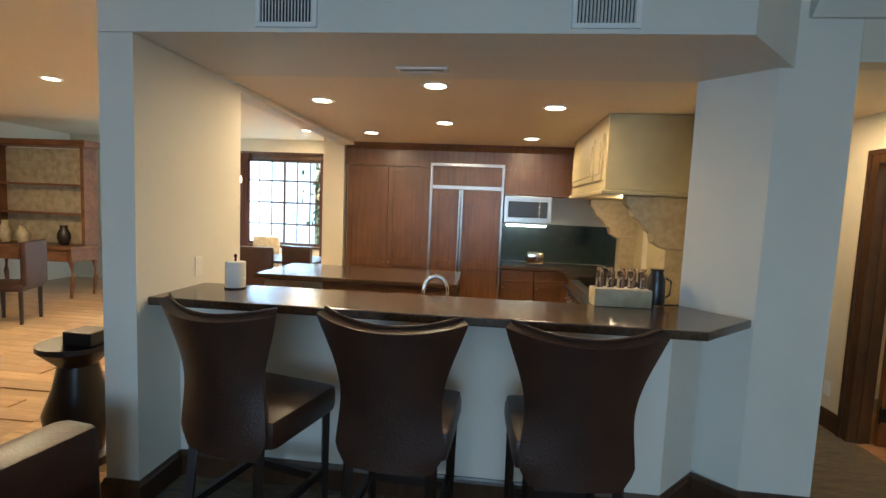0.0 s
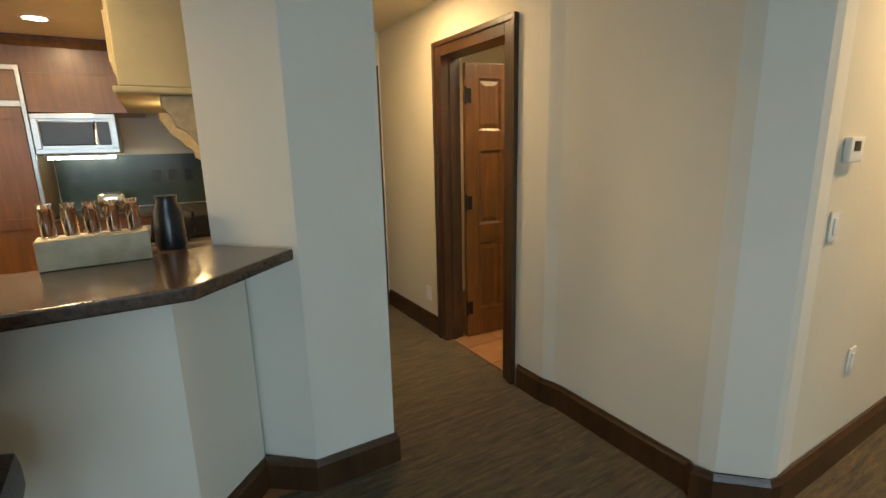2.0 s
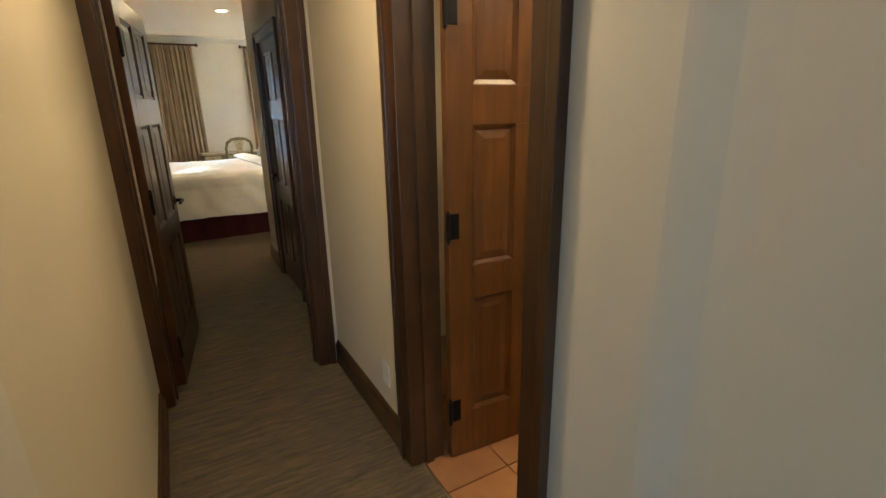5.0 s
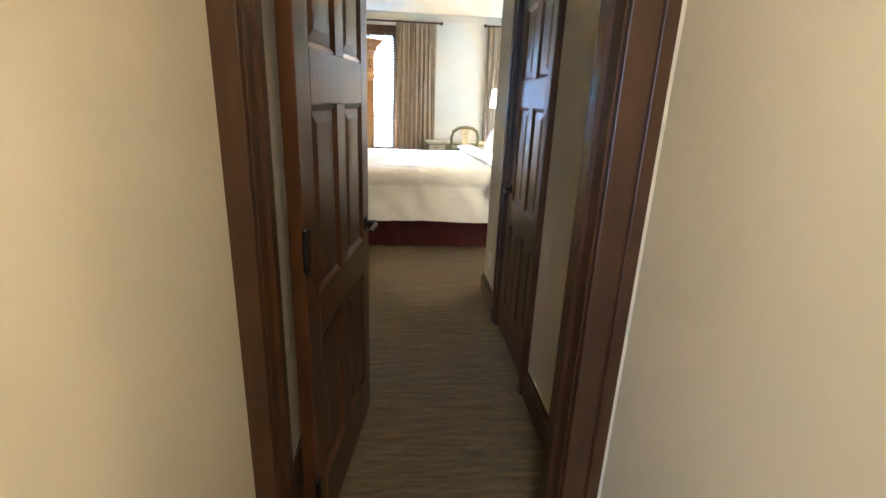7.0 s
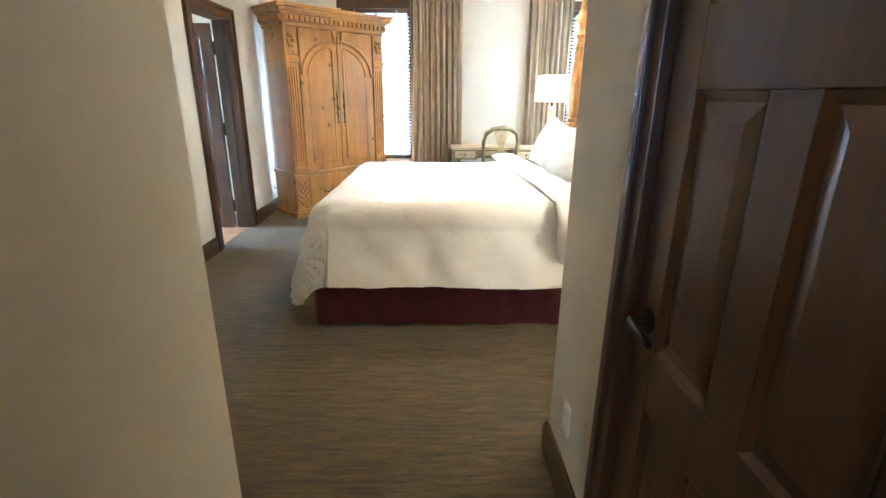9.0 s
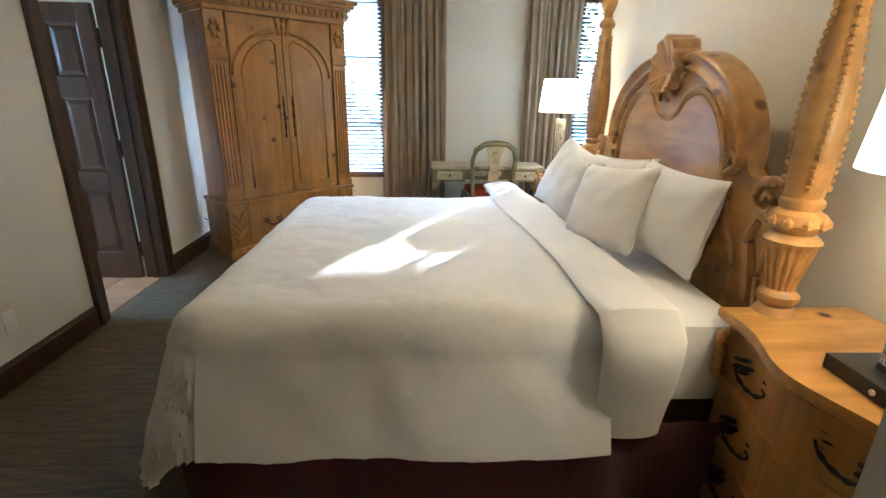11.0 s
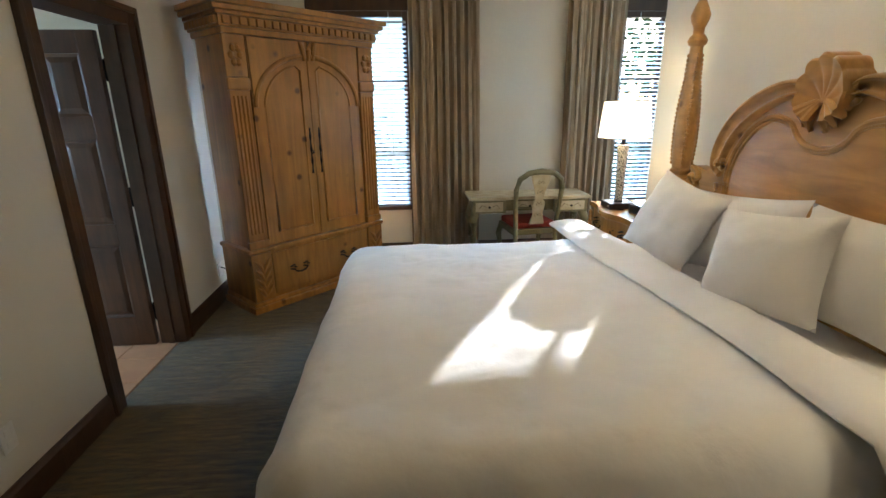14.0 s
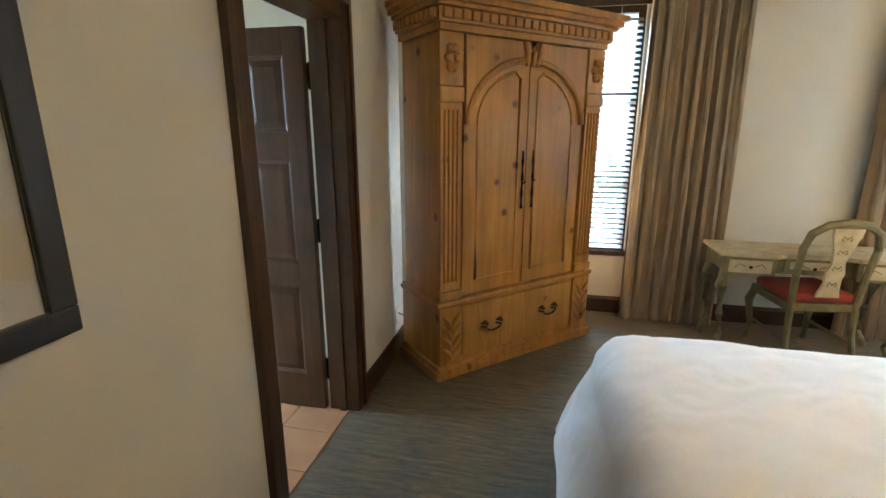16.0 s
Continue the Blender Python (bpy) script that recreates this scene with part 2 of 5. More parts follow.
def box(x0, x1, y0, y1, z0, z1, bev=0.0):
    return add_box(bmesh.new(), x0, x1, y0, y1, z0, z1, bev)


def prism(pts, z0, z1, bev=0.0, axis="z", bm=None):
    """Polygon (a, b) drawn out along an axis: z keeps (x, y); y takes points as (x, z); x takes (y, z)."""
    bm = bm or bmesh.new()
    put = {"z": lambda a, b, c: (a, b, c), "y": lambda a, b, c: (a, c, b), "x": lambda a, b, c: (c, a, b)}[axis]
    lo = [bm.verts.new(put(a, b, z0)) for a, b in pts]
    hi = [bm.verts.new(put(a, b, z1)) for a, b in pts]
    n = len(pts)
    fs = [bm.faces.new(lo[::-1]), bm.faces.new(hi)]
    for i in range(n):
        fs.append(bm.faces.new((lo[i], lo[(i + 1) % n], hi[(i + 1) % n], hi[i])))
    if bev:
        es = {e for f in fs[:2] for e in f.edges}
        bmesh.ops.bevel(bm, geom=list(es), offset=bev, segments=2, affect="EDGES", profile=0.6)
    return bm


def lathe(profile, n=20, bm=None, at=(0, 0, 0), flute=None):
    """profile: (radius, z) pairs. flute: (z0, z1, count, depth)."""
    bm = bm or bmesh.new()
    rings = []
    for r, z in profile:
        ring = []
        for i in range(n):
            a = 2 * math.pi * i / n
            rr = r
            if flute and flute[0] <= z <= flute[1]:
                rr = r - flute[3] * (0.5 + 0.5 * math.cos(flute[2] * a))
            ring.append(bm.verts.new((at[0] + rr * math.cos(a), at[1] + rr * math.sin(a), at[2] + z)))
        rings.append(ring)
    for a, b in zip(rings, rings[1:]):
        for i in range(n):
            bm.faces.new((a[i], a[(i + 1) % n], b[(i + 1) % n], b[i]))
    bm.faces.new(rings[0][::-1])
    bm.faces.new(rings[-1])
    return bm


def tube(pts, r, n=8, bm=None):
    """A round bar along points; r is one radius or one for each point."""
    bm = bm or bmesh.new()
    rings = []
    P = [Vector(p) for p in pts]
    rs = r if isinstance(r, (list, tuple)) else [r] * len(P)
    for i, p in enumerate(P):
        d = (P[min(i + 1, len(P) - 1)] - P[max(i - 1, 0)]).normalized()
        q = d.to_track_quat("Z", "Y")
        rings.append([bm.verts.new(p + q @ Vector((rs[i] * math.cos(2 * math.pi * k / n), rs[i] * math.sin(2 * math.pi * k / n), 0))) for k in range(n)])
    for a, b in zip(rings, rings[1:]):
        for k in range(n):
            bm.faces.new((a[k], a[(k + 1) % n], b[(k + 1) % n], b[k]))
    bm.faces.new(rings[0][::-1])
    bm.faces.new(rings[-1])
    return bm


def sheet(f, nu, nv, bm=None, thick=0.0):
    """A grid f(u, v) with u, v from 0 to 1; with thickness along its normals where asked."""
    bm = bm or bmesh.new()
    g = [[bm.verts.new(f(i / nu, j / nv)) for j in range(nv + 1)] for i in range(nu + 1)]
    fs = [bm.faces.new((g[i][j], g[i + 1][j], g[i + 1][j + 1], g[i][j + 1])) for i in range(nu) for j in range(nv)]
    if thick:
        bmesh.ops.recalc_face_normals(bm, faces=fs)
        bmesh.ops.solidify(bm, geom=fs, thickness=thick)
    return bm


def wall_run(name, axis, at, thick, a0, a1, z1, openings=(), mat=None, label="cream plastered wall", z0=0.0):
    """A wall along axis, one face at `at`, with openings (a, b, z_low, z_high)."""
    bm = bmesh.new()
    lo, hi = min(at, at + thick), max(at, at + thick)

    def blk(p, q, za, zb):
        if q - p > 1e-4 and zb - za > 1e-4:
            if axis == "x":
                add_box(bm, p, q, lo, hi, za, zb)
            else:
                add_box(bm, lo, hi, p, q, za, zb)
    c = a0
    for a, b, zl, zh in sorted(openings):
        blk(c, a, z0, z1)
        blk(a, b, z0, zl)
        blk(a, b, zh, z1)
        c = b
    blk(c, a1, z0, z1)
    return structure(name, bm, mat or WALL, label, "wall")


def baseboard(pts, label="dark stained wooden baseboard"):
    """Along floor points, room on the left hand side of the run."""
    bm = bmesh.new()
    n = len(pts)
    offs = []
    for i in range(n):
        d0 = (Vector(pts[i]) - Vector(pts[i - 1])).normalized() if i else None
        d1 = (Vector(pts[i + 1]) - Vector(pts[i])).normalized() if i < n - 1 else None
        ns = [Vector((-d.y, d.x)) for d in (d0, d1) if d is not None]
        if len(ns) == 2:
            b = (ns[0] + ns[1]).normalized()
            offs.append(b / max(0.4, b.dot(ns[0])))
        else:
            offs.append(ns[0])
    prof = [(-0.002, 0.0), (0.020, 0.0), (0.020, 0.118), (0.012, 0.132), (0.008, 0.145), (-0.002, 0.145)]
    rings = [[bm.verts.new((p[0] + o.x * a, p[1] + o.y * a, z)) for a, z in prof] for p, o in zip(pts, offs)]
    for a, b in zip(rings, rings[1:]):
        for k in range(6):
            bm.faces.new((a[k], b[k], b[(k + 1) % 6], a[(k + 1) % 6]))
    bm.faces.new(rings[0])
    bm.faces.new(rings[-1][::-1])
    return structure("baseboard", bm, DARKWOOD, label, "baseboard")

# ---- large structure ----
KC, LC, BC = 2.41, 2.72, 2.80
# floors
structure("floor_carpet", prism([(-1.86, -4.0), (6.75, -4.0), (6.75, 1.5), (2.80, 1.5), (2.80, 4.7), (2.85, 4.7), (2.85, 7.02), (5.4, 7.02), (5.4, 12.5), (-0.9, 12.5), (-0.9, 11.35), (0.31, 11.35), (0.31, 6.5), (1.72, 6.5), (1.72, 2.5), (-1.86, 2.5)], -0.12, 0.0), CARPET, "olive brown loop carpet, worn streaks", "carpet")
structure("floor_screed", box(-9.0, 1.55, -4.0, 9.0, -0.2, -0.135), GROUT, "grey screed under the floor boards", "floor")
structure("ground", box(-400, 400, -400, 400, -0.6, -0.5), GRASS, "dry lawn outside the house", "ground")
structure("floor_kitchen", box(-1.855, 1.55, 2.505, 6.6, -0.13, -0.002), TERRA, "terracotta kitchen floor", "floor")

# walls of the living side
H1 = (2.87, 3.50)
wall_run("wall_hall_left", "y", 1.82, -0.14, 2.73, 4.58, LC, mat=WALL)
structure("wall_column", prism([(1.45, 2.455), (1.82, 2.455), (1.82, 2.73), (1.17, 2.73)], 0, LC, 0.0), WALLBLUE, "pale plastered corner column beside the bar", "column")
structure("wall_bar_knee", prism([(-1.69, 2.33), (1.0, 2.33), (1.262, 2.602), (1.172, 2.692), (1.13, 2.728), (0.93, 2.45), (-1.69, 2.45)], 0, 1.045), WALLBLUE, "pale plastered half wall under the bar", "wall")
structure("wall_wing", prism([(-1.87, 2.0), (-1.69, 2.0), (-1.69, 2.975), (-1.87, 2.975)], 0, KC - 0.03, 0.012), WALLBLUE, "cream plastered wing wall beside the bar", "wall")
structure("wall_soffit", prism([(-1.87, 2.0), (1.10, 2.0), (1.52, 2.452), (1.45, 2.52), (1.16, 2.74), (-1.87, 2.74)], KC - 0.03, LC, 0.0), WALLBLUE, "plastered soffit above the bar", "soffit")
wall_run("wall_soffit_hall", "x", 2.455, 0.14, 1.822, 2.9, LC, z0=KC + 0.004)
structure("ceiling_kitchen", box(-1.69, 1.8, 2.744, 6.6, KC - 0.028, KC + 0.1), CEIL, "cream painted kitchen ceiling", "ceiling")
structure("ceiling_beam", box(-1.87, -1.694, 2.979, 5.7, KC - 0.07, LC), WALLBLUE, "plastered ceiling beam", "beam")
structure("ceiling_dining", box(-9.0, -1.874, -4.0, 9.0, LC - 0.02, LC + 0.1), CEIL, "cream painted dining room ceiling", "ceiling")
structure("ceiling_living", box(-1.87, 2.95, -4.0, 2.45, LC, LC + 0.1), CEIL, "cream painted living room ceiling", "ceiling")
structure("ceiling_hall", box(1.82, 4.6, 2.6, 6.72, KC + 0.005, KC + 0.1), CEIL, "cream painted hallway ceiling", "ceiling")
structure("ceiling_corridor", box(2.95, 6.75, -0.4, 1.48, KC - 0.07, KC + 0.1), CEIL, "cream painted corridor ceiling", "ceiling")
# crown where the living ceiling meets the wall
structure("trim_crown_living", prism([(2.45, LC - 0.1), (2.43, LC - 0.1), (2.36, LC - 0.02), (2.36, LC), (2.45, LC)], 1.56, 2.8, axis="x"), WALLBLUE, "plaster crown moulding", "moulding")

# right side of the living room and the hall
structure("wall_hall_right", prism([(2.77, 2.48), (2.77, 2.75), (2.90, 2.75), (2.90, 1.50), (2.795, 1.56), (2.795, 2.34), (2.790, 2.40), (2.775, 2.455)], 0, LC, 0.0), WALLBLUE, "pale plastered hallway wall with rounded corners", "wall")
structure("wall_corner_pier", prism([(2.793, 1.565), (2.793, 1.60), (2.90, 1.60), (3.1, 1.50), (3.1, 1.362), (2.985, 1.352), (2.945, 1.362), (2.81, 1.50)], 0, LC, 0.0), WALLBLUE, "plastered corner pier with a soft angled edge", "wall")
wall_run("wall_hall_door", "y", 2.77, 0.13, 2.751, 4.71, LC, [(2.80, 3.54, 0, 2.07)])
wall_run("wall_passage_right", "y", 2.84, 0.13, 4.711, 7.02, LC, [(5.67, 6.43, 0, 2.04)])
wall_run("wall_corridor_north", "x", 1.362, 0.13, 3.1, 6.75, LC)
wall_run("wall_corridor_end", "y", 6.62, 0.13, -0.4, 1.36, LC)
wall_run("wall_corridor_south", "x", 0.26, -0.12, 3.83, 5.55, LC)
wall_run("wall_corridor_recess", "x", 0.02, -0.12, 5.55, 6.62, LC)
structure("wall_corridor_recess_side", box(5.43, 5.55, 0.02, 0.14, 0, LC), WALL, "cream plastered recess side", "wall")
structure("wall_corridor_jog", box(6.33, 6.62, 0.02, 0.36, 0, LC), WALL, "cream plastered wall jog", "wall")
wall_run("wall_living_south_stub", "y", 3.95, -0.12, -4.0, 0.14, LC)
wall_run("wall_living_back", "x", -4.0, -0.14, -9.0, 4.6, LC, [(-2.0, 1.6, 0.3, 2.4)])
structure("wall_living_header", box(2.95, 3.08, -4.0, 1.36, KC - 0.072, LC), WALL, "cream plastered header", "wall")
structure("ceiling_living_side", box(3.08, 4.6, -4.0, -0.4, KC - 0.07, KC + 0.1), CEIL, "cream painted ceiling", "ceiling")
# dining side
wall_run("wall_dining_far", "x", 8.1, 0.14, -9.0, -1.7, LC, [(-4.45, -3.0, 0.8, 2.36)], mat=WALL)
wall_run("wall_dining_left", "y", -7.9, -0.14, -4.0, 8.1, LC, [(3.6, 5.2, 0.25, 0.75)], mat=WALL)
wall_run("wall_kitchen_stub", "x", 5.70, 0.14, -2.10, -1.83, LC, mat=WALL)
wall_run("wall_dining_right", "y", -1.85, 0.1, 5.84, 8.1, LC)
# kitchen
wall_run("wall_kitchen_back", "x", 6.42, 0.12, -1.75, 1.7, LC)
wall_run("wall_kitchen_right", "y", 1.58, 0.1, 2.74, 6.42, LC, mat=WALL)
# bathroom behind the hall door
structure("floor_bath_hall", box(2.80, 4.4, 2.1, 4.6, -0.12, -0.012), GROUT, "grey grout bed of the tiled floor", "floor")
wall_run("wall_bath_far", "y", 4.3, 0.1, 2.0, 4.7, LC)
wall_run("wall_bath_north", "x", 4.52, 0.1, 2.902, 4.3, LC)
wall_run("wall_bath_south", "x", 2.0, 0.1, 2.902, 4.3, LC)
# bedroom doorway and passage
wall_run("wall_bedroom_door", "x", 4.58, 0.13, 1.55, 2.77, LC, [(1.86, 2.66, 0, 2.06)])
wall_run("wall_passage_left", "y", 1.80, -0.12, 4.71, 6.52, BC)
wall_run("wall_closet_back", "y", 4.1, 0.1, 4.7, 7.1, LC)
wall_run("wall_bedroom_near", "x", 7.02, -0.12, 2.952, 5.4, BC, mat=WALLBLUE)
wall_run("wall_bedroom_near_left", "x", 6.52, -0.12, 0.10, 1.68, BC, mat=WALLBLUE)
wall_run("wall_bedroom_left", "y", 0.34, -0.15, 6.40, 11.42, BC, [(9.70, 10.50, 0, 2.10)], mat=WALLBLUE)
wall_run("wall_alcove_left", "x", 11.42, -0.12, -0.9, 0.19, BC, mat=WALLBLUE)
wall_run("wall_alcove_side", "y", -0.8, -0.1, 11.42, 12.4, BC, mat=WALLBLUE)
wall_run("wall_bedroom_far", "x", 12.4, 0.16, -0.9, 5.5, BC, [(1.08, 2.02, 0.56, 2.50), (4.20, 5.10, 0.56, 2.50)], mat=WALLBLUE)
wall_run("wall_bedroom_head", "y", 4.06, 0.15, 7.02, 11.28, BC, mat=WALLBLUE)
wall_run("wall_alcove_right_return", "x", 11.28, -0.12, 4.21, 5.4, BC, mat=WALLBLUE)
wall_run("wall_alcove_right", "y", 5.3, 0.1, 11.28, 12.4, BC, mat=WALLBLUE)
structure("ceiling_bedroom", box(-2.6, 5.5, 6.905, 12.54, BC, BC + 0.1), CEIL, "cream painted bedroom ceiling", "ceiling")
structure("ceiling_bedroom_entry", box(-2.6, 5.45, 6.4, 6.9, BC + 0.001, BC + 0.1), CEIL, "cream painted ceiling edge", "ceiling")
structure("wall_passage_header", box(1.685, 2.82, 6.60, 6.72, KC + 0.106, BC), WALL, "plastered header over the passage", "wall")
structure("trim_crown_bedroom", prism([(12.4, BC - 0.1), (12.38, BC - 0.1), (12.31, BC - 0.02), (12.31, BC), (12.4, BC)], -0.8, 5.3, axis="x"), WALLBLUE, "plaster crown moulding", "moulding")
# bedroom's bathroom
structure("floor_bath_bedroom", box(-2.5, 0.305, 9.0, 11.2, -0.12, -0.012), GROUT, "grey grout bed of the tiled floor", "floor")
wall_run("wall_bath_bed_far", "y", -2.3, -0.1, 9.0, 11.2, BC, [(9.3, 10.7, 0.95, 2.2)])
wall_run("wall_bath_bed_north", "x", 11.05, 0.1, -2.3, 0.19, BC)
wall_run("wall_bath_bed_south", "x", 9.05, -0.1, -2.3, 0.19, BC)

# baseboards
baseboard([(1.82, 4.48), (1.82, 2.455), (1.45, 2.455), (1.262, 2.602), (1.0, 2.33), (-1.69, 2.33), (-1.69, 2.0), (-1.87, 2.0), (-1.87, 2.97)])
baseboard([(4.6, 1.362), (2.99, 1.352), (2.945, 1.362), (2.80, 1.50), (2.775, 1.565), (2.795, 1.60), (2.795, 2.38), (2.77, 2.47), (2.77, 2.69)][::1])
baseboard([(6.62, 1.21), (6.62, 1.362), (4.6, 1.362)])
baseboard([(4.80, 0.26), (5.55, 0.26), (5.55, 0.02), (6.33, 0.02), (6.33, 0.36), (6.62, 0.36), (6.62, 0.40)])
baseboard([(2.77, 3.62), (2.77, 4.56)])
baseboard([(2.84, 4.74), (2.84, 5.60)])
baseboard([(2.84, 6.50), (2.84, 7.02), (4.06, 7.02)])
baseboard([(4.06, 7.04), (4.06, 11.28)])
baseboard([(0.34, 9.61), (0.34, 6.52), (1.80, 6.52), (1.80, 4.76)])
baseboard([(0.34, 11.42), (0.34, 10.61)])
baseboard([(5.3, 12.4), (-0.8, 12.4)])


# ---- doors ----
def casing(name, axis, at, side, a0, a1, zt, w=0.095, d=0.022, mat=DARKWOOD, label="dark walnut door casing"):
    """Casing round an opening on the wall face `at`, standing proud towards side."""
    bm = bmesh.new()
    lo, hi = sorted((at, at + side * d))
    lo2, hi2 = sorted((at, at + side * (d + 0.012)))

    def blk(p, q, za, zb, l, h):
        add_box(bm, *((p, q, l, h) if axis == "x" else (l, h, p, q)), za, zb, 0.004)
    blk(a0 - w, a0, 0, zt + w, lo, hi)
    blk(a1, a1 + w, 0, zt + w, lo, hi)
    blk(a0 + 0.0005, a1 - 0.0005, zt, zt + w, lo, hi)
    blk(a0 - w - 0.004, a0 - w + 0.03, 0, zt + w + 0.004, lo2, hi2)
    blk(a1 + w - 0.03, a1 + w + 0.004, 0, zt + w + 0.004, lo2, hi2)
    blk(a0 - w + 0.03, a1 + w - 0.03, zt + w - 0.03, zt + w + 0.004, lo2, hi2)
    return structure(name, bm, mat, label, "door casing")


def jamb(name, axis, lo, hi, a0, a1, zt, mat=DARKWOOD):
    bm = bmesh.new()

    def blk(p, q, za, zb, l, h):
        add_box(bm, *((p, q, l, h) if axis == "x" else (l, h, p, q)), za, zb)
    blk(a0, a0 + 0.018, 0, zt, lo, hi)
    blk(a1 - 0.018, a1, 0, zt, lo, hi)
    blk(a0 + 0.018, a1 - 0.018, zt - 0.018, zt, lo, hi)
    mid = (lo + hi) / 2
    blk(a0 + 0.018, a0 + 0.03, 0, zt - 0.018, mid - 0.018, mid + 0.018)
    blk(a1 - 0.03, a1 - 0.018, 0, zt - 0.018, mid - 0.018, mid + 0.018)
    return structure(name, bm, mat, "dark walnut door jamb with a stop", "door jamb")


def lever(parent, x, z, side, reach=-1):
    h = part("door_handle", tube([(x, side * 0.018, z), (x, side * 0.062, z), (x + reach * 0.012, side * 0.068, z), (x + reach * 0.10, side * 0.064, z - 0.006)], [0.012, 0.011, 0.011, 0.008], 10), IRON, parent, "dark bronze lever handle", True)
    part("rosette", lathe([(0.012, -0.006), (0.028, -0.004), (0.03, 0.004), (0.012, 0.008)], 16), IRON, h).matrix_basis = pose(x, side * 0.022, z, 90)


def panel_door(name, m, w, h, mat, label, rows=((0.22, 0.74), (0.88, 1.42), (1.56, 1.92)), cols=2, hinges=True, handle=0.94, reach=-1, arched=False):
    """Leaf from the hinge at x = 0 to x = w, with raised panels on both faces."""
    d = thing(name, m, label, "door")
    t = 0.021
    bm = bmesh.new()
    st = 0.105
    mid = 0.095 if cols == 2 else 0
    cw = (w - 2 * st - mid * (cols - 1)) / cols
    add_box(bm, 0.002, w - 0.002, -0.009, 0.009, 0.008, h - 0.002)
    add_box(bm, 0, st, -t, t, 0.006, h, 0.003)
    add_box(bm, w - st, w, -t, t, 0.006, h, 0.003)
    zs = [0.006] + [z for r in rows for z in r] + [h]
    for z0, z1 in zip(zs[::2], zs[1::2]):
        add_box(bm, st, w - st, -t, t, z0, z1, 0.002)
    if cols == 2:
        for z0, z1 in rows:
            add_box(bm, st + cw, st + cw + mid, -t, t, z0, z1, 0.002)
    part("leaf_frame", bm, mat, d)
    for c in range(cols):
        x0 = st + c * (cw + mid)
        for k, (z0, z1) in enumerate(rows):
            bm = bmesh.new()
            for s in (-1, 1):
                o = [(x0 + 0.002, z0 + 0.002), (x0 + cw - 0.002, z0 + 0.002), (x0 + cw - 0.002, z1 - 0.002), (x0 + 0.002, z1 - 0.002)]
                i1 = [(x0 + 0.018, z0 + 0.018), (x0 + cw - 0.018, z0 + 0.018), (x0 + cw - 0.018, z1 - 0.018), (x0 + 0.018, z1 - 0.018)]
                i2 = [(x0 + 0.05, z0 + 0.05), (x0 + cw - 0.05, z0 + 0.05), (x0 + cw - 0.05, z1 - 0.05), (x0 + 0.05, z1 - 0.05)]
                R = [[bm.verts.new((a, s * y, b)) for a, b in q] for q, y in ((o, 0.020), (i1, 0.0095), (i2, 0.0175))]
                for A, B in zip(R, R[1:]):
                    for q in range(4):
                        bm.faces.new((A[q], A[(q + 1) % 4], B[(q + 1) % 4], B[q]))
                bm.faces.new(R[-1])
            part("panel", bm, mat, d)
    if hinges:
        for z in (0.24, 1.05, h - 0.22):
            bm = lathe([(0.009, -0.05), (0.009, 0.05)], 10, at=(-0.004, -0.026, z))
            lathe([(0.006, 0.05), (0.009, 0.056), (0.003, 0.066)], 10, bm, at=(-0.004, -0.026, z))
            lathe([(0.003, -0.066), (0.009, -0.056), (0.006, -0.05)], 10, bm, at=(-0.004, -0.026, z))
            add_box(bm, 0.0, 0.045, -0.0235, -0.0205, z - 0.05, z + 0.05)
            part("hinge", bm, IRON, d, "black iron hinge")
    if handle:
        lever(d, w - 0.065, handle, 1, reach)
        lever(d, w - 0.065, handle, -1, reach)
    return d


# hall bathroom door, standing open into its room
casing("trim_door_hall", "y", 2.77, -1, 2.82, 3.52, 2.05, mat=DARKWOOD)
jamb("jamb_door_hall", "y", 2.765, 2.905, 2.802, 3.538, 2.068)
panel_door("door_hall_bath", pose(2.925, 3.498, 0, 0, 0, -4), 0.68, 2.02, DOORWOOD, "stained alder six-panel door standing open on the tiled room", cols=2)
# bedroom door, folded back against the passage wall
casing("trim_door_bedroom", "x", 4.58, -1, 1.875, 2.645, 2.04)
jamb("jamb_door_bedroom", "x", 4.575, 4.715, 1.862, 2.658, 2.058)
casing("trim_door_bedroom_inner", "x", 4.71, 1, 1.875, 2.645, 2.04)
panel_door("door_bedroom", pose(1.915, 4.76, 0, 0, 0, 82), 0.79, 2.02, BEDDOOR, "dark alder six-panel bedroom door standing open", reach=-1)
# closet door in the passage, shut
casing("trim_door_closet", "y", 2.84, -1, 5.69, 6.41, 2.02, 0.075)
jamb("jamb_door_closet", "y", 2.835, 2.975, 5.672, 6.428, 2.038)
panel_door("door_closet", pose(2.865, 6.405, 0, 0, 0, -90) @ Matrix.Diagonal((-1, 1, 1, 1)) @ pose(-0.71, 0, 0), 0.71, 2.015, BEDDOOR, "dark alder six-panel closet door, shut")
# bedroom's bathroom door
casing("trim_door_bath", "y", 0.34, 1, 9.72, 10.48, 2.08, 0.10)
jamb("jamb_door_bath", "y", 0.185, 0.345, 9.702, 10.498, 2.098)
panel_door("door_bath", pose(0.165, 10.475, 0, 0, 0, 180), 0.75, 2.05, BEDDOOR, "dark alder panelled bathroom door standing open", cols=2)
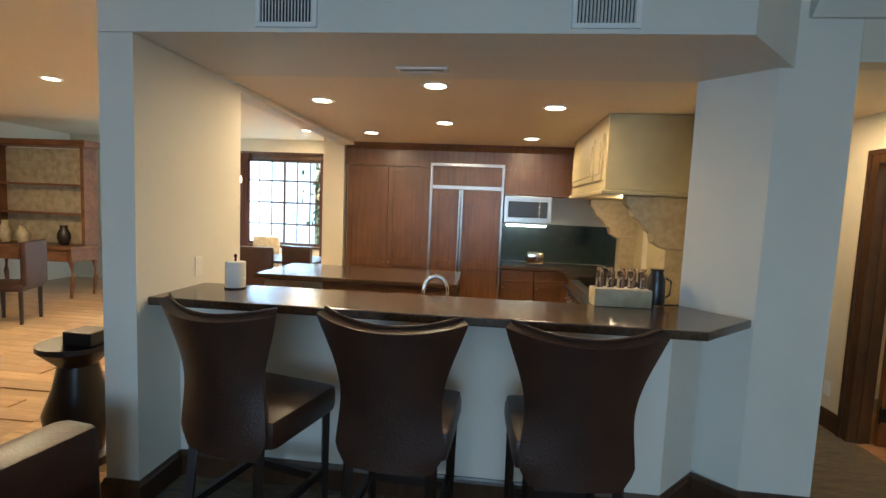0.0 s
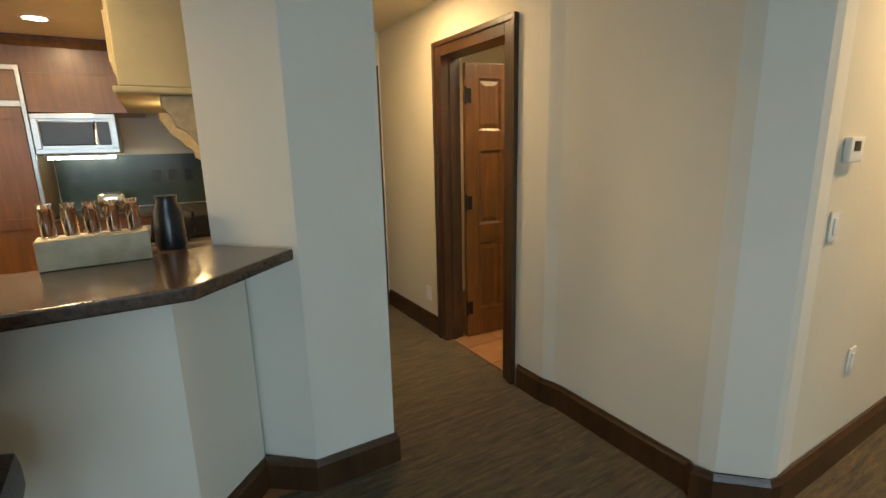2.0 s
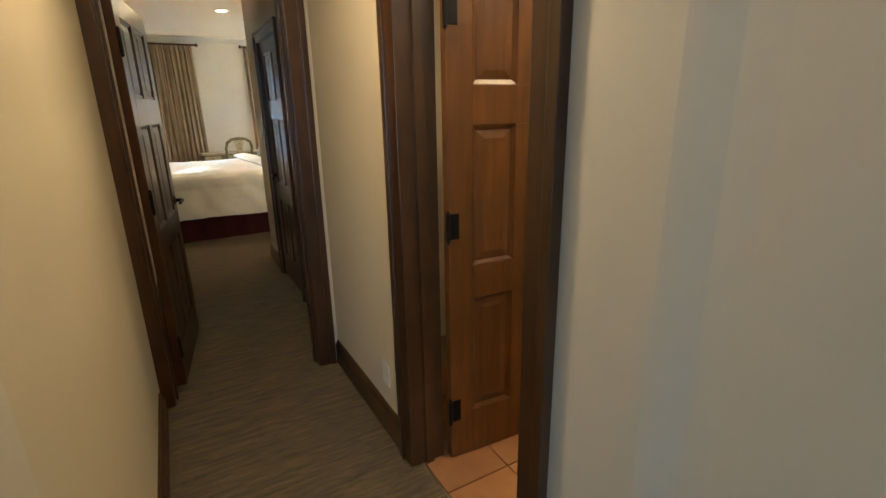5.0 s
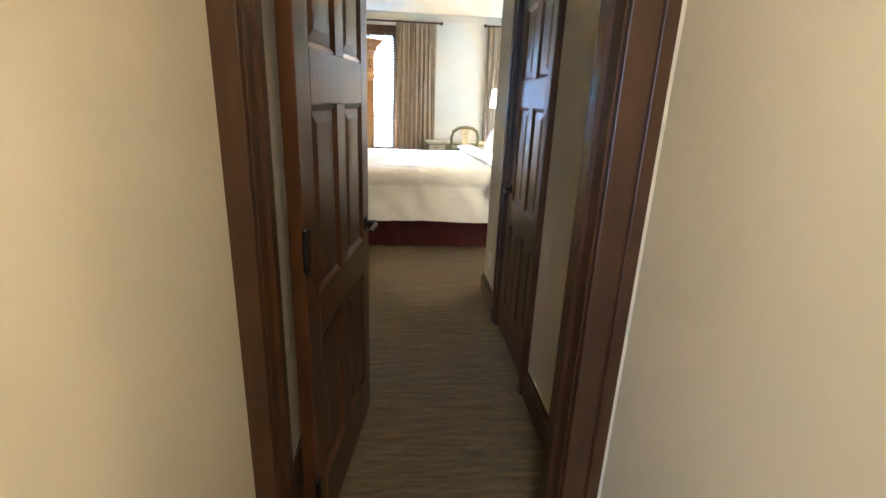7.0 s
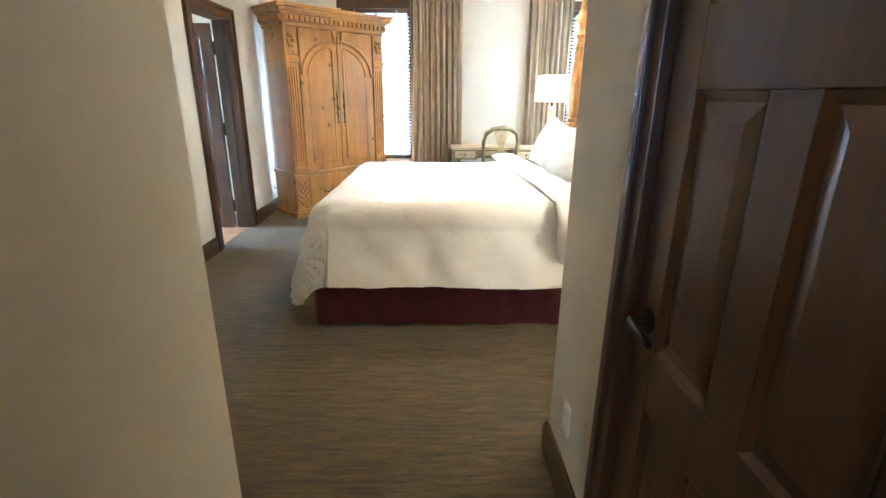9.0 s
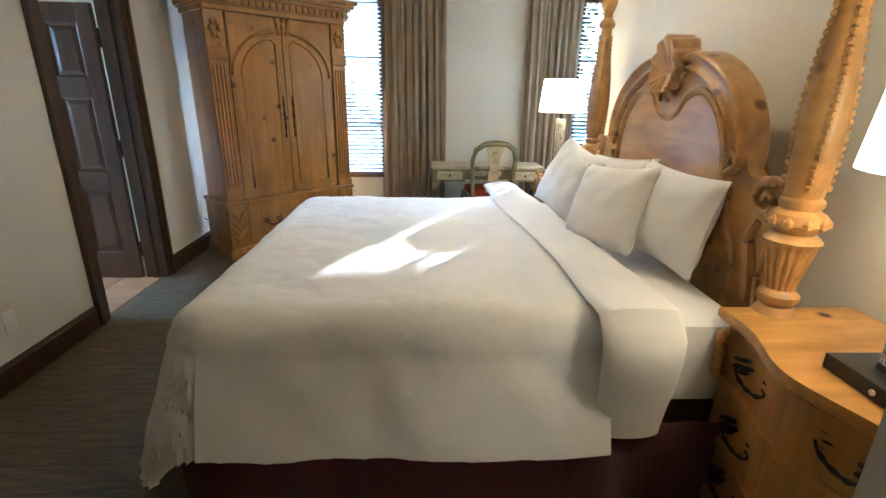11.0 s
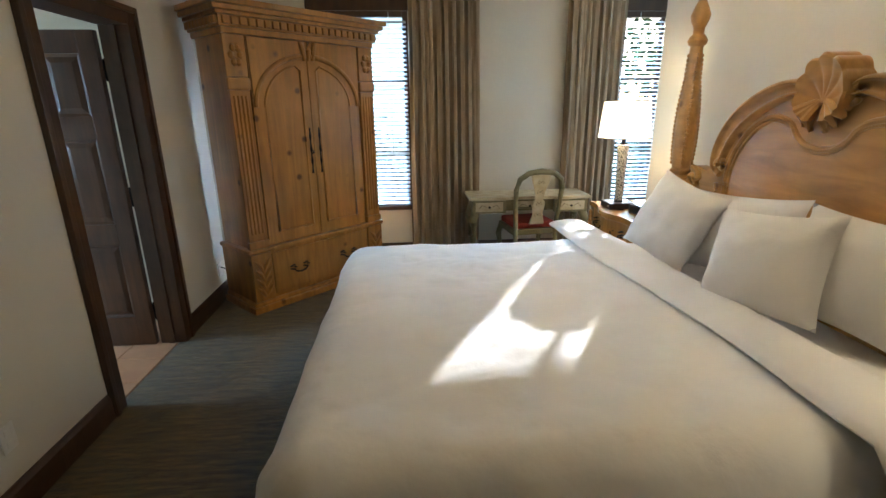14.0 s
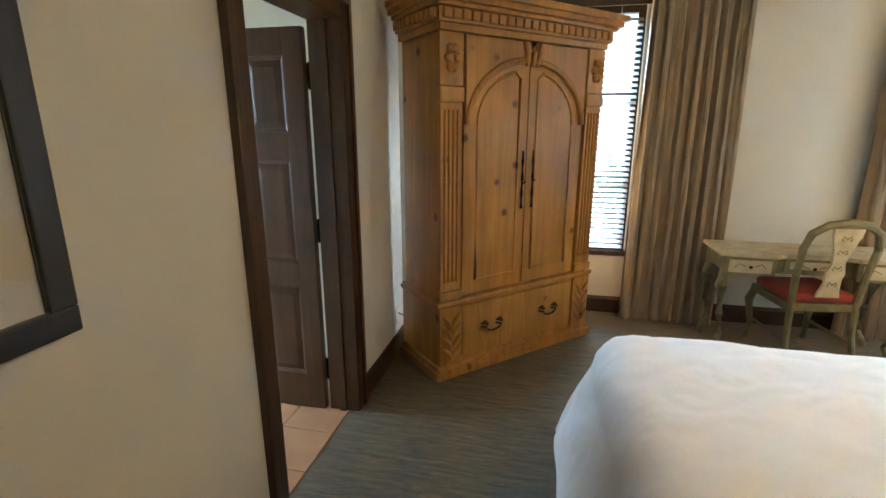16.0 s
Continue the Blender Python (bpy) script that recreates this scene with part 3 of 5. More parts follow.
# corridor cupboard door with a grille below
panel_door("door_corridor_cupboard", pose(6.60, 1.165, 0.61, 0, 0, -90), 0.70, 1.335, DOORWOOD, "stained alder six-panel cupboard door above a grille", rows=((0.14, 0.46), (0.56, 0.84), (0.94, 1.22)), hinges=False, handle=0)
panel_door("side_door", pose(4.72, 0.285, 0, 0, 0, 180), 0.70, 2.02, DOORWOOD, "stained alder door beside the corridor", hinges=False, handle=0.94)

bm = bmesh.new()
for q in ((0.405, 0.465, 0.55, 2.01), (1.165, 1.225, 0.55, 2.01), (0.465, 1.165, 0.55, 0.61), (0.465, 1.165, 1.95, 2.01)):
    add_box(bm, 6.592, 6.619, q[0], q[1], q[2], q[3], 0.004)
structure("trim_cupboard", bm, DOORWOOD, "stained alder cupboard door casing", "door casing")
part("door_knob", lathe([(0.008, 0), (0.008, 0.02), (0.024, 0.03), (0.02, 0.05)], 14), IRON, bpy.data.objects["door_corridor_cupboard"], "dark round knob", True).matrix_basis = pose(0.06, -0.02, 0.62, 90)

# ---- windows ----
def window(name, x0, x1, y, z0, z1, label, wood=DARKWOOD, cols=2, rows=3, thick=0.16, slat_tilt=18, lift=0.0):
    """A window in a wall along x whose room face is at y."""
    w = tagged(new(name), label, "window", "", "structure")
    bm = bmesh.new()
    f = 0.055
    for a, b, c, d in ((x0, x0 + f, z0, z1), (x1 - f, x1, z0, z1), (x0 + f, x1 - f, z0, z0 + f), (x0 + f, x1 - f, z1 - f, z1)):
        add_box(bm, a, b, y + 0.05, y + 0.11, c, d, 0.004)
    part("window_frame", bm, wood, w)
    bm = bmesh.new()
    for i in range(1, cols):
        x = x0 + (x1 - x0) * i / cols
        m = 0.016 if cols < 4 or 2 * i == cols else 0.007
        add_box(bm, x - m, x + m, y + 0.065, y + 0.095, z0 + f, z1 - f)
    for j in range(1, rows):
        z = z0 + (z1 - z0) * j / rows
        add_box(bm, x0 + f, x1 - f, y + 0.067, y + 0.093, z - 0.014, z + 0.014)
    part("muntin", bm, wood, w)
    p = part("pane", box(x0 + f, x1 - f, y + 0.078, y + 0.082, z0 + f, z1 - f), GLASSM, w)
    p.visible_shadow = False
    part("window_sill", box(x0 - 0.05, x1 + 0.05, y - 0.035, y + 0.05, z0 - 0.04, z0 + 0.004, 0.006), wood, w)
    bm = bmesh.new()
    add_box(bm, x0 - 0.04, x1 + 0.04, y - 0.02, y - 0.001, z1 - 0.01, z1 + 0.10, 0.004)
    part("head_casing", bm, wood, w)
    if slat_tilt is None:
        return w
    n = int((z1 - z0 - f) / 0.044)
    me = mesh_of("slat", add_box(bmesh.new(), x0 + 0.02, x1 - 0.02, -0.022, 0.022, -0.0015, 0.0015), BLIND)
    for i in range(n):
        s = new("slat", me)
        s.parent = w
        s.matrix_basis = pose(0, y + 0.025, z0 + 0.03 + i * 0.044, slat_tilt)
    bm = bmesh.new()
    for k in (0.2, 0.8):
        x = x0 + (x1 - x0) * k
        add_box(bm, x - 0.003, x + 0.003, y + 0.000, y + 0.002, z0 + 0.02, z1 - 0.02)
    part("ladder_cord", bm, BLIND, w)
    return w


window("window_1", 1.08, 2.02, 12.4, 0.56, 2.50, "dark wood window with white horizontal blinds", slat_tilt=34)
window("window_2", 4.20, 5.10, 12.4, 0.56, 2.50, "dark wood window with white blinds, sun coming through", slat_tilt=21)
window("window_3", -4.45, -3.0, 8.1, 0.80, 2.36, "dark wood dining window with many small panes", cols=6, rows=4, slat_tilt=None)


def curtain(name, m, w0, w1, h, folds, mat, label, amp=0.045):
    c = thing(name, m, label, "curtain")

    def f(u, v):
        w = w1 + (w0 - w1) * v ** 1.5
        ph = u * folds * 2 * math.pi
        a = amp * (0.75 + 0.35 * math.sin(u * 9 + 2)) * (0.55 + 0.45 * (1 - v))
        x = (u - 0.5) * w + 0.010 * math.sin(ph * 2 + v * 2)
        y = a * math.sin(ph + 0.5 * math.sin(v * 4 + u * 5)) + 0.012 * math.sin(ph * 1.7 + v * 6)
        return Vector((x, y, h * v))
    bm = sheet(f, folds * 12, 16)
    sheet(lambda u, v: f(u, v) + Vector((0, 0.006, 0)), folds * 12, 16, bm)
    part("fabric", bm, mat, c, "", True)
    me = mesh_of("pleat", box(-0.012, 0.012, -0.03, 0.0, h - 0.09, h - 0.005, 0.004), mat)
    for i in range(folds):
        o = new("pleat", me)
        o.parent = c
        o.location = (-w0 / 2 + w0 * (i + 0.5) / folds, 0, 0)
    return c


curtain("curtain", pose(2.36, 12.24, 0.012), 0.68, 0.72, 2.63, 9, CURTAIN, "floor-length taupe linen curtain beside the blinds")
curtain("curtain", pose(3.87, 12.24, 0.012), 0.58, 0.56, 2.63, 8, CURTAIN, "floor-length taupe linen curtain behind the desk")
curtain("curtain", pose(-2.87, 8.0, 0.012), 0.26, 0.26, 2.42, 4, PLUM, "dark plum curtain beside the dining window", 0.03)
curtain("curtain", pose(-4.42, 8.02, 0.012), 0.20, 0.20, 2.42, 4, PLUM, "dark plum curtain beside the dining window", 0.03)


def rod(x0, x1, y, z, mat=BRASS, label="wooden curtain rod with ball finials"):
    r = thing("curtain_rod", pose((x0 + x1) / 2, y, z), label, "curtain rod")
    h = (x1 - x0) / 2
    part("pole", tube([(-h, 0, 0), (h, 0, 0)], 0.016, 12), mat, r, "", True)
    for s in (-1, 1):
        part("finial", lathe([(0.006, -0.03), (0.022, -0.02), (0.028, 0), (0.02, 0.02), (0.004, 0.03)], 14), mat, r, "", True).location = (s * (h + 0.02), 0, 0)
        bm = tube([(0, 0, 0), (0, 0.16, 0)], 0.008)
        part("bracket", bm, IRON, r).location = (s * (h - 0.06), 0, 0)


rod(0.75, 2.77, 12.22, 2.645, DARKWOOD)
rod(3.55, 4.9, 12.22, 2.645, DARKWOOD)
rod(-4.85, -2.65, 7.97, 2.45, DARKWOOD)


# ---- bar and kitchen ----
def cabinet(name, m, w, d, h, mat, label, doors=1, drawer=0.0, knob=BRASS, kick=0.1, z0=0.0, group="kitchen cabinets", knob_low=False):
    """Front faces -y; origin at the middle of the front's foot."""
    c = thing(name, m, label, "cabinet", group)
    bm = box(-w / 2, w / 2, 0.02, d, z0 + kick, h)
    if kick:
        add_box(bm, -w / 2 + 0.002, w / 2 - 0.002, 0.08, d - 0.002, z0, z0 + kick)
    part("body", bm, mat, c)
    tops = h - 0.006

    def front(nm, x0, x1, za, zb):
        f = 0.062 if zb - za > 0.3 else 0.035
        b = box(x0, x1, 0.006, 0.018, za, zb)
        for q in ((x0, x0 + f, za, zb), (x1 - f, x1, za, zb), (x0 + f, x1 - f, za, za + f), (x0 + f, x1 - f, zb - f, zb)):
            add_box(b, q[0], q[1], -0.008, 0.006, q[2], q[3], 0.002)
        if zb - za > 1.2:
            mz = za + (zb - za) * 0.40
            add_box(b, x0 + f, x1 - f, -0.008, 0.006, mz - 0.045, mz + 0.045, 0.002)
        return part(nm, b, mat, c)
    if drawer:
        d1 = front("drawer", -w / 2 + 0.004, w / 2 - 0.004, tops - drawer, tops)
        part("knob", lathe([(0.006, 0), (0.006, 0.012), (0.014, 0.02), (0.01, 0.028)], 12), knob, d1, "small metal knob", True).matrix_basis = pose(0, -0.008, tops - drawer / 2, 90)
        tops -= drawer + 0.006
    for i in range(doors):
        x0 = -w / 2 + 0.004 + i * (w - 0.004) / doors
        x1 = x0 + (w - 0.012) / doors
        dr = front("door", x0, x1, z0 + kick + 0.004, tops)
        kx = x1 - 0.03 if (i == 0 and doors == 2) else x0 + 0.03
        kz = z0 + kick + (tops - z0 - kick) * (0.40 if h > 1.5 else 0.9)
        if knob_low:
            kz = z0 + kick + 0.08
        part("knob", lathe([(0.006, 0), (0.006, 0.012), (0.014, 0.02), (0.01, 0.028)], 12), knob, dr, "small metal knob", True).matrix_basis = pose(kx, -0.008, kz, 90)
    return c


tagged(part("bar_worktop", prism([(-1.688, 2.075), (1.062, 2.085), (1.425, 2.432), (1.168, 2.728), (0.92, 2.60), (-1.688, 2.56)], 1.047, 1.092, 0.008), GRANITE), "polished brown granite bar top with a clipped corner", "worktop")
tagged(part("sink_counter", box(-1.68, 0.90, 2.60, 3.12, 0.88, 0.92, 0.006), GRANITE), "polished brown granite worktop behind the bar", "worktop")
for i in range(3):
    cabinet("base_cabinet", pose(-1.25 + 0.86 * i, 3.10, 0, 0, 0, 180), 0.855, 0.48, 0.878, CHERRY, "cherry wood base cabinet under the sink counter", 2, 0.15)
cabinet("pantry_cabinet", pose(-1.255, 5.70, 0), 1.05, 0.68, 2.10, CHERRY, "tall cherry wood pantry cabinet with two doors", 2)
tagged(part("cabinet_cornice", prism([(5.70, 2.103), (5.694, 2.103), (5.690, 2.30), (5.655, 2.35), (5.645, 2.380), (5.70, 2.380)], -1.80, 0.98, axis="x"), CHERRY), "cherry wood cornice above the kitchen cabinets", "cornice")
tagged(part("over_cabinet_panel", box(0.185, 0.98, 5.702, 6.40, 1.80, 2.378), CHERRY), "cherry wood panel above the microwave", "cabinet panel")
tagged(part("pantry_filler", box(-1.80, 0.185, 5.702, 6.40, 2.165, 2.378), CHERRY), "cherry wood filler above the tall cabinets", "cabinet panel")

fr = thing("refrigerator", pose(-0.275, 5.70, 0), "built-in refrigerator with cherry panels and steel edges", "refrigerator")
part("body", box(-0.455, 0.455, 0.02, 0.7, 0.02, 2.155), CHERRY, fr)
bm = bmesh.new()
for q in ((-0.455, -0.425, 0.02, 2.155), (0.425, 0.455, 0.02, 2.155), (-0.425, 0.425, 2.12, 2.155), (-0.425, 0.425, 1.84, 1.885)):
    add_box(bm, q[0], q[1], -0.015, 0.019, q[2], q[3], 0.003)
part("steel_frame", bm, STEEL, fr, "brushed steel edge trim")
for x0, x1, z0, z1 in ((-0.42, -0.095, 0.12, 1.835), (-0.035, 0.42, 0.12, 1.835), (-0.42, 0.42, 1.89, 2.115)):
    b = box(x0, x1, 0.004, 0.018, z0, z1)
    if z1 < 1.9:
        for q in ((x0, x0 + 0.075, z0, z1), (x1 - 0.075, x1, z0, z1), (x0 + 0.075, x1 - 0.075, z0, z0 + 0.09), (x0 + 0.075, x1 - 0.075, z1 - 0.09, z1), (x0 + 0.075, x1 - 0.075, 0.86, 0.95)):
            add_box(b, q[0], q[1], -0.01, 0.004, q[2], q[3], 0.002)
    part("door", b, CHERRY, fr, "cherry wood door panel")
for s in (-1, 1):
    part("handle", box(-0.065 + s * 0.016 - 0.013, -0.065 + s * 0.016 + 0.013, -0.045, 0.018, 0.12, 1.835, 0.006), STEEL, fr, "full-height steel handle")

mw = thing("microwave", pose(0.475, 5.70, 1.46), "stainless steel built-in microwave with a dark window", "microwave")
part("body", box(-0.285, 0.285, -0.03, 0.45, 0, 0.33, 0.006), STEEL, mw)
bm = bmesh.new()
for q in ((-0.285, 0.285, 0.005, 0.045), (-0.285, 0.285, 0.285, 0.325), (-0.285, -0.24, 0.045, 0.285), (0.24, 0.285, 0.045, 0.285)):
    add_box(bm, q[0], q[1], -0.05, -0.031, q[2], q[3], 0.004)
part("trim_frame", bm, STEEL, mw)
part("window", box(-0.235, 0.13, -0.046, -0.031, 0.07, 0.265, 0.01), BLACKP, mw, "dark glass window")
part("control_panel", box(0.145, 0.235, -0.042, -0.031, 0.07, 0.265, 0.004), BLACKP, mw)
part("handle", tube([(0.135, -0.045, 0.08), (0.135, -0.07, 0.09), (0.135, -0.07, 0.25), (0.135, -0.045, 0.26)], 0.007), CHROME, mw, "", True)
ul = thing("cabinet_light", pose(0.475, 5.80, 1.43), "lit fluorescent strip under the microwave", "light")
part("housing", box(-0.26, 0.26, -0.03, 0.05, 0.012, 0.029), WHITEP, ul)
part("tube", tube([(-0.24, 0, 0), (0.24, 0, 0)], 0.013, 10), TUBEGLOW, ul, "glowing tube", True)
area_lamp("under_cabinet_light", (0.475, 5.85, 1.40), (0.475, 6.1, 0.9), 0.5, 0.06, 0.9, (0.8, 1.0, 0.8))

structure("wall_backsplash", box(0.185, 1.578, 6.395, 6.418, 0.925, 1.44), GREENSLATE, "dark green slate backsplash", "backsplash")
structure("wall_backsplash_side", box(1.555, 1.578, 5.05, 6.394, 0.925, 1.44), GREENSLATE, "dark green slate backsplash", "backsplash")
tagged(part("back_worktop", box(0.185, 1.55, 5.74, 6.392, 0.88, 0.92, 0.005), GRANITE), "polished brown granite worktop by the wall", "worktop")
for i in range(2):
    cabinet("base_cabinet", pose(0.40 + 0.42 * i, 5.78, 0), 0.415, 0.6, 0.878, CHERRY, "cherry wood base cabinet with a drawer", 1, 0.15)
tagged(part("range_worktop", prism([(0.93, 2.80), (1.55, 2.80), (1.55, 5.735), (0.93, 5.735), (0.93, 4.75), (0.93, 3.75)], 0.88, 0.92, 0.005), GRANITE), "polished brown granite worktop beside the range", "worktop")
for y in (3.0, 3.45, 5.05):
    cabinet("base_cabinet", pose(0.95, y, 0, 0, 0, -90), 0.44, 0.58, 0.878, CHERRY, "cherry wood base cabinet beside the range", 1, 0.15)

rg = thing("range", pose(0.90, 4.25, 0, 0, 0, -90), "stainless steel range with black grates", "range")
part("body", box(-0.48, 0.48, -0.03, 0.62, 0.1, 0.935, 0.006), STEEL, rg)
part("oven_door", box(-0.46, 0.46, -0.055, -0.031, 0.2, 0.72, 0.006), STEEL, rg)
part("oven_handle", tube([(-0.42, -0.09, 0.70), (0.42, -0.09, 0.70)], 0.014), CHROME, rg, "", True)
part("front_rail", tube([(-0.46, -0.075, 0.86), (0.46, -0.075, 0.86)], 0.016), CHROME, rg, "", True)
for i in range(6):
    part("control_knob", lathe([(0.022, 0), (0.022, 0.02), (0.015, 0.03)], 14), BLACKP, rg, "", True).matrix_basis = pose(-0.38 + 0.152 * i, -0.031, 0.80, 90)
for i in range(3):
    bm = bmesh.new()
    x = -0.32 + 0.32 * i
    for k in range(5):
        add_box(bm, x - 0.14 + 0.07 * k - 0.006, x - 0.14 + 0.07 * k + 0.006, 0.03, 0.58, 0.952, 0.972)
    for k in range(4):
        add_box(bm, x - 0.15, x + 0.15, 0.05 + 0.165 * k, 0.065 + 0.165 * k, 0.94, 0.952)
    part("grate", bm, IRON, rg, "black cast iron grate")

hd = thing("range_hood", pose(0, 0, 0), "glazed cream range hood with carved corbels", "range hood")
part("mantle", box(0.90, 1.575, 3.62, 5.15, 1.80, 2.378, 0.008), HOODP, hd)
part("lower_moulding", box(0.875, 1.577, 3.60, 5.17, 1.765, 1.80, 0.01), HOODP, hd)
for y0, y1 in ((3.72, 4.0), (4.05, 5.07)):
    bm = box(0.885, 0.899, y0, y1, 1.88, 2.24, 0.004)
    add_box(bm, 0.874, 0.885, y0 + 0.04, y1 - 0.04, 1.93, 2.19, 0.006)
    part("panel", bm, HOODP, hd)
for y in (3.66, 5.0):
    pts = [(1.574, 1.763), (1.08, 1.763), (1.08, 1.70), (1.13, 1.66), (1.14, 1.60), (1.20, 1.575), (1.24, 1.50), (1.30, 1.48), (1.30, 1.41), (1.38, 1.36), (1.574, 1.36)]
    part("corbel", prism(pts, y, y + 0.13, 0.01, "y"), CARVED, hd, "carved scroll corbel")
    part("column", box(1.40, 1.574, y + 0.005, y + 0.125, 0.925, 1.358, 0.006), CARVED, hd)
structure("wall_range_splash", box(1.560, 1.578, 3.8, 4.995, 0.925, 1.76), HOODP, "cream plaster behind the range", "backsplash")
bulb("hood_light", (1.2, 4.2, 1.70), 5, WARM, 0.04)

isl = thing("kitchen_island", pose(-1.195, 4.50, 0), "cherry kitchen island with a polished granite top", "kitchen island")
part("body", box(-0.90, 0.90, -0.36, 0.38, 0.0, 0.878), CHERRY, isl)
part("granite_top", box(-0.96, 0.96, -0.42, 0.45, 0.88, 0.92, 0.008), GRANITE, isl, "polished granite top")
for i in range(3):
    x = -0.6 + 0.6 * i
    if i == 0:
        dw = part("steel_drawer", box(x - 0.285, x + 0.285, -0.385, -0.361, 0.1, 0.86, 0.004), STEEL, isl, "stainless steel drawer front")
        part("handle", tube([(x - 0.22, -0.41, 0.80), (x + 0.22, -0.41, 0.80)], 0.01), CHROME, dw, "", True)
    else:
        for z0, z1 in ((0.12, 0.62), (0.64, 0.86)):
            b = box(x - 0.285, x + 0.285, -0.375, -0.361, z0, z1)
            add_box(b, x - 0.24, x + 0.24, -0.385, -0.375, z0 + 0.04, z1 - 0.04, 0.004)
            part("drawer", b, CHERRY, isl)

fc = thing("faucet", pose(-0.36, 2.78, 0.92), "arched chrome kitchen faucet behind the bar", "faucet")
arc = [(0, 0, 0), (0, 0, 0.16)] + [(0.075 - 0.075 * math.cos(a), 0.03 * math.sin(a / 2), 0.16 + 0.095 * math.sin(a)) for a in [math.pi * k / 10 for k in range(1, 10)]] + [(0.15, 0.03, 0.13)]
part("spout", tube(arc, 0.013, 12), CHROME, fc, "", True)
part("base", lathe([(0.028, 0), (0.028, 0.012), (0.018, 0.03)], 16), CHROME, fc, "", True)
part("handle", tube([(0.0, 0, 0.06), (-0.06, -0.01, 0.09)], 0.007), CHROME, fc, "", True)

ts = thing("toaster", pose(0.62, 5.98, 0.921), "polished chrome toaster on the worktop", "toaster")
part("body", box(-0.11, 0.11, -0.08, 0.08, 0.012, 0.18, 0.03), CHROME, ts, "", True)
part("base", box(-0.105, 0.105, -0.075, 0.075, 0, 0.014), BLACKP, ts)
part("slot", box(-0.08, 0.08, -0.012, 0.012, 0.178, 0.183), BLACKP, ts)
part("lever", box(-0.12, -0.108, -0.012, 0.012, 0.10, 0.12, 0.003), BLACKP, ts)

pt = thing("paper_towel_holder", pose(-1.42, 2.44, 1.093), "white paper towel roll on the bar", "paper towel")
part("roll", lathe([(0.02, 0.008), (0.055, 0.008), (0.056, 0.02), (0.056, 0.155), (0.02, 0.158)], 24), WHITEP, pt, "", True)
part("rod", lathe([(0.006, 0), (0.006, 0.18), (0.012, 0.185), (0.004, 0.2)], 12), IRON, pt, "", True)
part("foot", lathe([(0.06, 0), (0.06, 0.006), (0.02, 0.008)], 20), IRON, pt, "", True)

kb = thing("glass_tray", pose(0.80, 2.62, 1.093, 0, 0, 4), "wooden tray of upturned glasses on the bar", "tray")
bm = box(-0.16, 0.16, -0.06, 0.06, 0, 0.10, 0.004)
part("box", bm, CREAMPAINT, kb)
for i in range(5):
    part("glass", lathe([(0.012, 0.10), (0.022, 0.105), (0.024, 0.19), (0.018, 0.20), (0.022, 0.215)], 12), PICGLASS, kb, "upturned drinking glass", True).location = (-0.12 + 0.06 * i, 0, 0)
bk = thing("coffee_carafe", pose(1.03, 2.72, 1.093), "dark blue carafe on the bar", "carafe")
part("body", lathe([(0.05, 0), (0.055, 0.02), (0.05, 0.15), (0.035, 0.19), (0.04, 0.21)], 18), BLACKP, bk, "", True)
part("handle", tube([(0.05, 0, 0.16), (0.085, 0, 0.14), (0.08, 0, 0.06), (0.05, 0, 0.04)], 0.007), BLACKP, bk, "", True)


# recessed lamps
def downlight(x, y, z, watts=13, group="recessed downlights"):
    d = thing("downlight", pose(x, y, z), "lit round recessed ceiling lamp with a white ring", "ceiling lamp", group)
    n = 24
    bm = lathe([(0.068, -0.004), (0.072, -0.010), (0.092, -0.008), (0.097, -0.0015), (0.068, -0.001)], n)
    part("trim_ring", bm, WHITEP, d, "", True)
    part("lens", lathe([(0.002, -0.0065), (0.066, -0.0065), (0.066, -0.005), (0.002, -0.005)], n), LAMPGLOW, d, "glowing lens")
    if watts:
        area_lamp("downlight_light", (x, y, z - 0.014), (x, y, 0), 0.12, 0.12, watts, WARM, "DISK")
    return d


for x, y in ((-1.27, 3.38), (-0.35, 2.90), (-0.42, 4.21), (-1.28, 4.89), (0.475, 3.48), (0.43, 5.03)):
    downlight(x, y, KC - 0.028, 9)
downlight(-2.84, 6.97, LC - 0.02, 60)
downlight(-4.27, 4.14, LC - 0.02, 80)
downlight(6.15, 0.89, KC - 0.07, 19)
downlight(3.9, 0.9, KC - 0.07, 12)
downlight(2.30, 3.35, KC + 0.005, 9)
downlight(3.6, 3.0, KC + 0.005, 6)
downlight(2.98, 9.6, BC, 16)


def vent(name, m, w, h, n, mat, label, vertical=True):
    v = thing(name, m, label, "vent")
    bm = bmesh.new()
    f = 0.022
    for q in ((-w / 2, w / 2, 0, f), (-w / 2, w / 2, h - f, h), (-w / 2, -w / 2 + f, f, h - f), (w / 2 - f, w / 2, f, h - f)):
        add_box(bm, q[0], q[1], -0.012, 0.0, q[2], q[3], 0.003)
    part("frame", bm, mat, v)
    part("backing", box(-w / 2 + f, w / 2 - f, -0.002, -0.0005, f, h - f), BLACKP, v)
    me = mesh_of("slat", box(-0.0025, 0.0025, -0.011, -0.002, f, h - f) if vertical else box(-w / 2 + f, w / 2 - f, -0.010, -0.002, -0.003, 0.003), mat)
    for i in range(n):
        s = new("slat", me)
        s.parent = v
        if vertical:
            s.matrix_basis = pose(-w / 2 + f + (w - 2 * f) * (i + 0.5) / n, 0, 0, 0, 0, 25)
        else:
            s.matrix_basis = pose(0, 0, f + (h - 2 * f) * (i + 0.5) / n)
    return v


